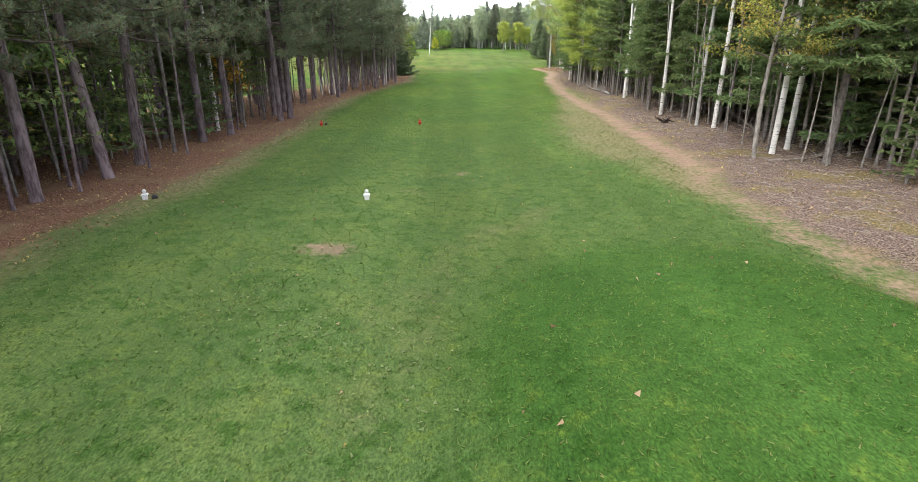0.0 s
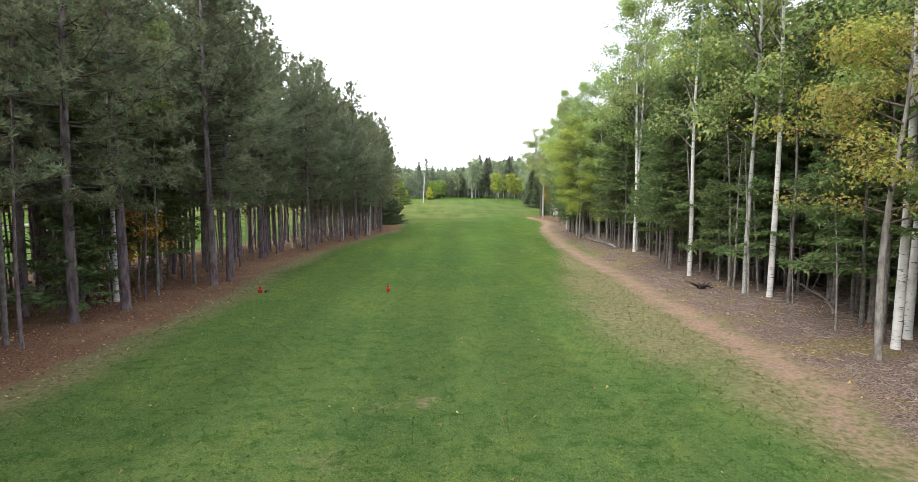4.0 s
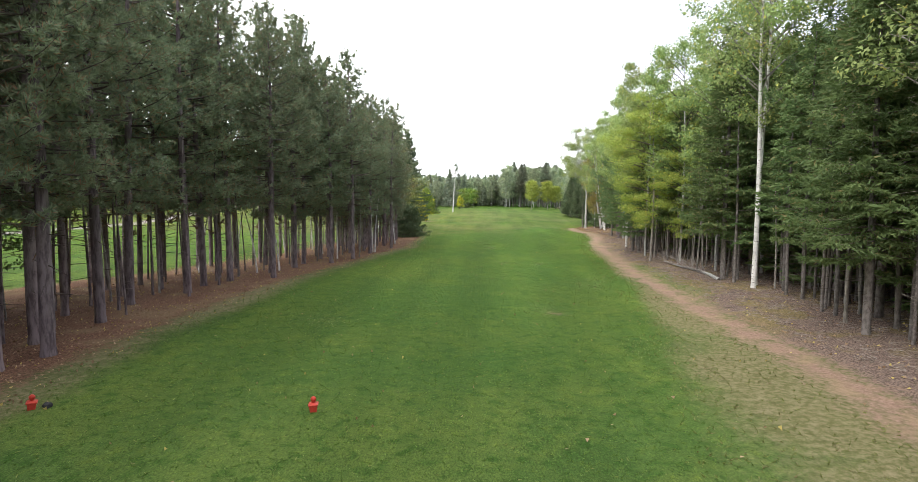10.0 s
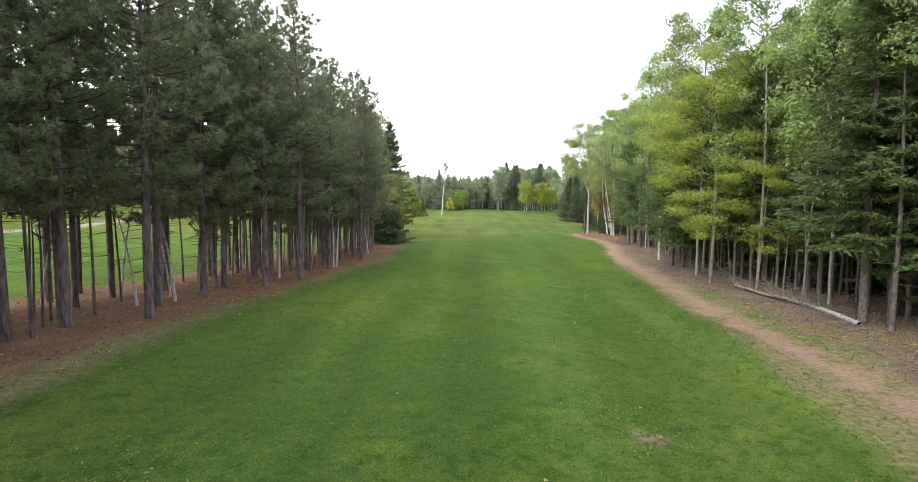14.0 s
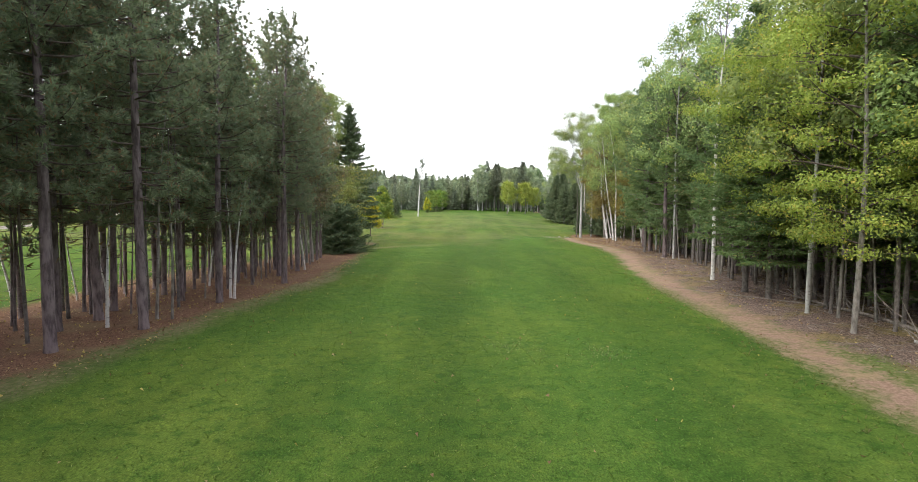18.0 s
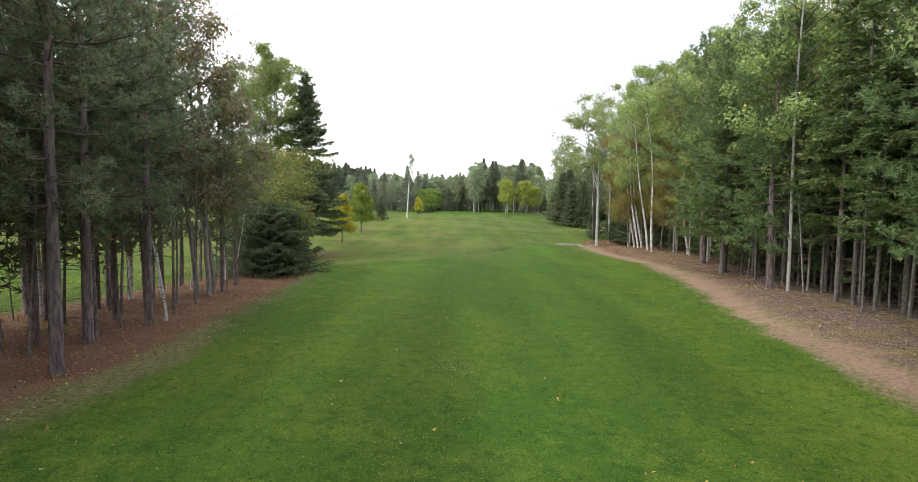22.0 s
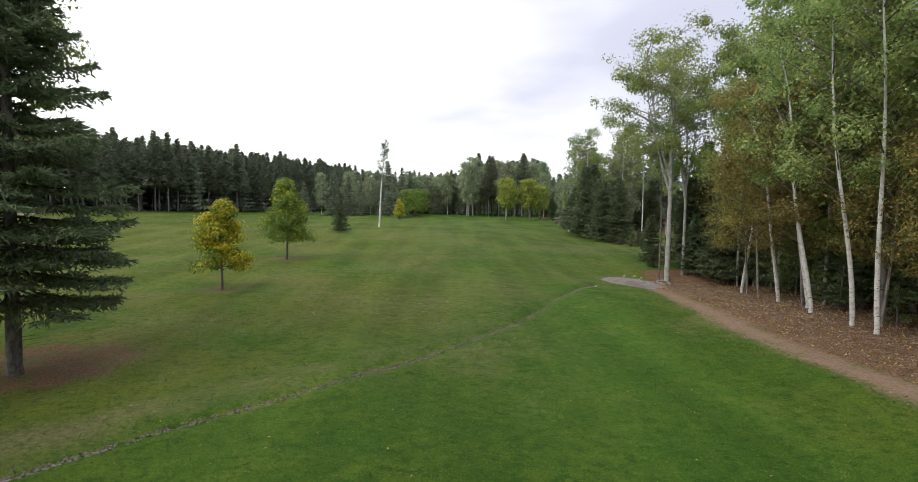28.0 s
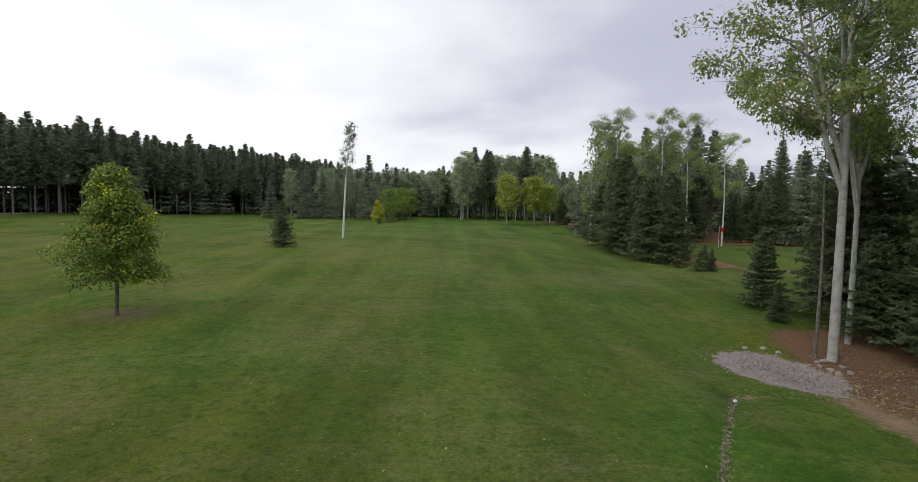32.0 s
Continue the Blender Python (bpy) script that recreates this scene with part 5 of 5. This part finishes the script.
def tee_marker(label, mat):
    ob = thing("tee_marker", label, "tee marker", "tee markers")
    part("body", solid("marker_body", lambda bm: prism(bm, 4, ((-0.03, 0.07), (0.02, 0.074), (0.1, 0.086)), math.pi / 4), mat), ob)
    part("cap", solid("marker_cap", lambda bm: prism(bm, 4, ((0.102, 0.104), (0.118, 0.107), (0.134, 0.08), (0.142, 0.036)), math.pi / 4), mat), ob)
    part("ball", solid("marker_ball", lambda bm: prism(bm, 14, [(0.142, 0.024), (0.152, 0.026)] + [(0.192 - 0.045 * math.cos(math.pi * k / 9), max(0.004, 0.045 * math.sin(math.pi * k / 9))) for k in range(2, 10)]), mat, True), ob)
    return ob


def stand(ob, x, y, turn=0, s=1.0):
    ob.matrix_basis = pose(x, y, ground_z(x, y), 0, 0, turn) @ Matrix.Diagonal((s, s, s, 1))
    return ob


white = stand(tee_marker("white-painted square tee marker with a ball on top", MAT["white_paint"]), -1.75, 11.0, 8, 0.9)
copy_thing(white, pose(-6.35, 11.15, ground_z(-6.35, 11.15), 0, 0, 20))
red = stand(tee_marker("red-painted square tee marker with a ball on top", MAT["red_paint"]), -1.4, 24.4, 12, 0.95)
copy_thing(red, pose(-5.65, 24.3, ground_z(-5.65, 24.3), 0, 4, 35))


def rock_mesh(name, seed, size, mat):
    def build(bm):
        bmesh.ops.create_icosphere(bm, subdivisions=2, radius=size)
        r = random.Random(seed)
        o = Vector((r.random() * 9, r.random() * 9, r.random() * 9))
        for v in bm.verts:
            v.co *= 0.8 + 0.45 * noise.noise(v.co * (1.4 / size) + o)
            v.co.z *= 0.7
    return solid(name, build, mat)


dark = rock_mesh("dark_block", 3, 0.085, MAT["dark_stone"])
for x, y in ((-6.18, 11.2), (-5.45, 24.36)):
    ob = tagged(new("dark_stone", dark), "small dark stone beside the tee marker", "stone", "stones by the markers")
    ob.matrix_basis = pose(x, y, ground_z(x, y) + 0.04, 0, 0, x * 50)

# charred root by the track
root = thing("burnt_stump", "charred black stump with upturned roots on the litter", "stump")
g = Growth()
rr = np.random.default_rng(5)
for k in range(9):
    a = k * 0.7
    s = np.linspace(0, 1, 5)
    L = rr.uniform(0.25, 0.5)
    up = rr.uniform(0.1, 0.9) if k % 3 else -0.05
    d = np.array([math.cos(a), math.sin(a), 0])
    g.tube(np.array([0, 0, 0.08]) + d * (L * s)[:, None] + np.array([0, 0, 1]) * (up * L * s ** 1.6)[:, None] + rr.normal(0, 0.015, (5, 3)), 0.055 * (1.1 - s), 6)
part("root", g.mesh("roots", MAT["char"], True), root)
part("stump", rock_mesh("stump_body", 8, 0.2, MAT["char"]), root)
stand(root, 9.5, 25.0)

# ---- fallen trunks and brush ----


def fallen(name, label, seed, x0, y0, x1, y1, r0, r1, bark, twigs, lift=0.1):
    rng = np.random.default_rng(seed)
    ob = thing(name, label, "fallen tree", "fallen wood", (x0, y0, ground_z(x0, y0)))
    s = np.linspace(0, 1, 12)
    X, Y = x0 + (x1 - x0) * s + 0.12 * np.sin(s * 5), y0 + (y1 - y0) * s
    Z = height(X, Y) + lift * (0.4 + s)
    pts = np.stack([X - x0, Y - y0, Z - ground_z(x0, y0)], 1)
    g, b = Growth(), Growth()
    g.tube(pts, r0 + (r1 - r0) * s, 8)
    d0 = np.array([x1 - x0, y1 - y0, 0]) / math.hypot(x1 - x0, y1 - y0)
    for _ in range(twigs):
        q = rng.uniform(0.25, 1.0)
        o = np.array([np.interp(q, s, pts[:, c]) for c in range(3)])
        d = d0 * rng.uniform(0.2, 1.0) + np.array([-d0[1], d0[0], 0]) * rng.normal(0, 0.7) + np.array([0, 0, rng.uniform(0.0, 0.9)])
        L = rng.uniform(0.4, 1.9)
        t = np.linspace(0, 1, 4)
        b.tube(o + d * (L * t)[:, None] + rng.normal(0, 0.03, (4, 3)) * t[:, None], 0.017 * (1.1 - t), 4)
    part("trunk", wood_mesh("log", g, b, MAT[bark], MAT["dead_wood"]), ob)
    return ob


fallen("fallen_birch", "fallen pale birch trunk with bare broken branches", 91, 11.05, 39.9, 11.25, 47.0, 0.08, 0.035, "aspen_bark", 46, 0.08)
fallen("fallen_tree", "thin bare fallen trunk on the forest floor", 92, 11.9, 47.0, 12.1, 52.5, 0.06, 0.03, "dead_wood", 22, 0.06)
fallen("fallen_tree", "grey fallen branch lying on litter", 93, 9.2, 15.9, 11.6, 16.6, 0.035, 0.015, "dead_wood", 8, 0.03)
fallen("fallen_tree", "rotting fallen branch under the trees", 94, 11.0, 20.4, 13.4, 24.8, 0.05, 0.02, "dead_wood", 10, 0.05)

# loose stones at the culvert's end
stones = [rock_mesh("stone", s, 0.13, MAT["grey_stone"]) for s in (1, 2, 4)]
sr = random.Random(3)
for k in range(14):
    x, y = (sr.uniform(17.2, 18.4), sr.uniform(107.6, 109.2)) if k < 9 else (sr.uniform(14.2, 17.0), sr.uniform(109.6, 110.4))
    ob = tagged(new("stone", stones[k % 3]), "rough grey-pink field stone", "stone", "loose stones by the gravel")
    s = sr.uniform(0.5, 1.3)
    ob.matrix_basis = pose(x, y, ground_z(x, y) + 0.03 * s, 0, 0, sr.uniform(0, 360)) @ Matrix.Diagonal((s, s, s, 1))
pale = tagged(new("white_stone", rock_mesh("white_stone", 9, 0.12, MAT["white_paint"])), "white-painted stone at the drain's end", "stone")
pale.matrix_basis = pose(12.0, 104.1, ground_z(12.0, 104.1) + 0.02) @ Matrix.Diagonal((0.55, 0.55, 0.55, 1))

# small shelter at the far wood's edge
hut = thing("shelter", "small tan wooden shelter at the wood's edge", "shelter", at=(-24, 232, ground_z(-24, 232)))


def box(bm, lo, hi):
    v = [bm.verts.new((x, y, z)) for z in (lo[2], hi[2]) for x, y in ((lo[0], lo[1]), (hi[0], lo[1]), (hi[0], hi[1]), (lo[0], hi[1]))]
    for f in ((3, 2, 1, 0), (4, 5, 6, 7), (0, 1, 5, 4), (1, 2, 6, 5), (2, 3, 7, 6), (3, 0, 4, 7)):
        bm.faces.new([v[i] for i in f])


for lo, hi in (((-1.6, -0.06, 0), (1.6, 0.06, 1.9)), ((-1.6, -1.9, 0), (-1.5, -0.07, 1.9)), ((1.5, -1.9, 0), (1.6, -0.07, 1.9))):
    part("wall", solid("hut_wall", lambda bm: box(bm, lo, hi), MAT["wood_board"]), hut)
part("roof", solid("hut_roof", lambda bm: box(bm, (-1.9, -2.2, 1.905), (1.9, 0.3, 2.02)), MAT["grey_stone"]), hut)

# flag on the next green and a white stake behind the spruce
flag = thing("flagstick", "thin golf flagstick with a red flag on the next green", "flag", at=(34.2, 147.8, ground_z(34.2, 147.8)))
part("pole", solid("flag_pole", lambda bm: prism(bm, 8, ((-0.1, 0.02), (2.3, 0.016))), MAT["white_paint"]), flag)


def cloth(bm):
    cols = [(0.02 + 0.11 * i, 0.05 * math.sin(i * 1.6), 1.55 + 0.06 * i) for i in range(6)]
    front = [[bm.verts.new(p) for p in ((a, b, c), (a, b, 2.22 - 0.03 * i))] for i, (a, b, c) in enumerate(cols)]
    for p, q in zip(front, front[1:]):
        bm.faces.new((p[0], q[0], q[1], p[1]))
    bmesh.ops.solidify(bm, geom=bm.faces[:], thickness=0.012)


part("flag_cloth", solid("flag_cloth", cloth, MAT["red_paint"]), flag, "red cloth flag")
stake = thing("marker_stake", "thin white wooden marker stake in the lawn", "stake", at=(-12.3, 87.6, ground_z(-12.3, 87.6)))
part("post", solid("stake_post", lambda bm: prism(bm, 4, ((-0.1, 0.035), (0.78, 0.035), (0.86, 0.012)), math.pi / 4), MAT["white_paint"]), stake)

# ---- loose stuff on the ground ----


def scatter_ok(x, y):
    return (y > -2) & (y < 118)


def stuff(name, label, category, g, mat):
    return tagged(new(name, g.mesh(name, mat)), label, category, kind="stuff")


rng = np.random.default_rng(77)


def scatter(n, xr, yr, power=1.0):
    return rng.uniform(*xr, n), yr[0] + (yr[1] - yr[0]) * rng.random(n) ** power


def on_ground(x, y, lift=0.0):
    return np.stack([x, y, height(x, y) + lift], 1)


# short grass blades: mown turf, and longer tufts between turf and track
g = Growth()
x, y = scatter(120000, (-7.5, 12), (2, 95), 1.3)
ok = (x > np.interp(y, LEFT_Y, LEFT_X) + 0.2) & (x < np.interp(y, TURF_Y, TURF_X) + 0.2)
P = on_ground(x[ok], y[ok])
D = rng.normal(0, 1, P.shape) * [1, 1, 0.1] + [0, 0, 0.4]
g.blades(rng, P + [0, 0, 0.006], D, 0.05, 0.014, 2, 0.5)
turf_mat = leaf_material("turf_blade", (0.08, 0.15, 0.028), (0.18, 0.25, 0.06), (0.25, 0.26, 0.09), 0.08, 0.5)
stuff("grass", "short mown fairway grass", "grass", g, turf_mat)
g = Growth()
x, y = scatter(34000, (3.5, 15.5), (4, 104))
tx, px = np.interp(y, TURF_Y, TURF_X), np.interp(y, PATH_Y, PATH_X)
ok = (x > tx - 0.7) & (x < px + 0.4 + 1.6 * smooth(33, 38, y) * smooth(50, 44, y)) & (np.abs(x - px) > 0.5) & (rng.random(len(x)) < 0.6)
P = on_ground(x[ok], y[ok])
D = rng.normal(0, 1, P.shape) * [1, 1, 0.1] + [0, 0, 0.6]
g.blades(rng, P + [0, 0, 0.008], D, 0.07, 0.012, 6, 0.8)
stuff("grass_tufts", "sparse grass tufts along the worn track", "grass", g, leaf_material("tuft_blade", (0.12, 0.17, 0.04), (0.26, 0.28, 0.09), (0.34, 0.29, 0.15), 0.2, 0.5))
# clover and plantain spots in the turf
g = Growth()
for cx, cy in ((-1.6, 5.4), (-0.6, 4.8), (-2.6, 6.5), (4.6, 28.5), (5.2, 39), (6.0, 40), (5.6, 38), (3.0, 33), (2.4, 47), (4.3, 46.5), (-3, 31), (1.8, 58)):
    k = 160
    x, y = rng.normal(cx, 0.35, k), rng.normal(cy, 0.5, k)
    g.leaves(rng, on_ground(x, y, 0.02), 0.042, 0.1)
stuff("clover", "broad-leaved weeds in the turf", "weeds", g, leaf_material("weed", (0.15, 0.23, 0.08), (0.27, 0.34, 0.14), (0.3, 0.34, 0.16), 0.1, 0.5))
# fallen leaves
g = Growth()
x, y = scatter(2600, (-7, 14), (2, 108))
P = on_ground(x, y, 0.03)
g.leaves(rng, P[:1700], 0.05, 0.1)
x, y = scatter(9000, (7, 21), (6, 108))
ok = x > np.interp(y, PATH_Y, PATH_X) + 0.6
g.leaves(rng, on_ground(x[ok], y[ok], 0.02), 0.06, 0.1)
x, y = scatter(9000, (13.5, 22), (80, 108))
ok = x > np.interp(y, PATH_Y, PATH_X) + 0.5
g.leaves(rng, on_ground(x[ok], y[ok], 0.02), 0.07, 0.15)
x, y = scatter(22000, (-14, -4), (2, 78))
ok = (x < np.interp(y, LEFT_Y, LEFT_X) + 0.4)
g.leaves(rng, on_ground(x[ok], y[ok], 0.02), 0.05, 0.1)
stuff("fallen_leaves", "fallen yellow and tan leaves", "leaves", g, leaf_material("dead_leaf", (0.2, 0.11, 0.06), (0.45, 0.33, 0.19), (0.5, 0.4, 0.12), 0.22, 0.2))
# twigs and bark scraps on the forest floor
g = Growth()
x, y = scatter(30000, (7, 20), (4, 110))
ok = (x > np.interp(y, PATH_Y, PATH_X) + 0.9) & (x < np.interp(y, WOOD_Y, WOOD_X) + 4)
P = on_ground(x[ok], y[ok], 0.015)
D = rng.normal(0, 1, P.shape) * [1, 1, 0.06]
D /= np.linalg.norm(D, axis=1)[:, None]
g.blades(rng, P, D, 0.34, 0.02, 1, 0.03)
stuff("twigs", "grey broken twigs and bark on the litter", "twigs", g, MAT["dead_wood"])
# stones bedded in the drain
g = Growth()
x = -12 + 24.4 * rng.random(6000) ** 2.2
y = np.interp(x, DITCH_X, DITCH_Y) + rng.normal(0, 0.13, 6000)
g.leaves(rng, on_ground(x, y, 0.01), 0.05, -0.2)
stuff("drain_stones", "small brown-grey stones bedded in the shallow drain", "gravel", g, MAT["drain_stone"])
g = Growth()
x, y = rng.normal(15.5, 0.8, 2600), rng.normal(107.6, 1.0, 2600)
g.leaves(rng, on_ground(x, y, 0.012), 0.06, -0.2)
stuff("gravel", "patch of loose grey gravel beside the track", "gravel", g, MAT["grey_stone"])
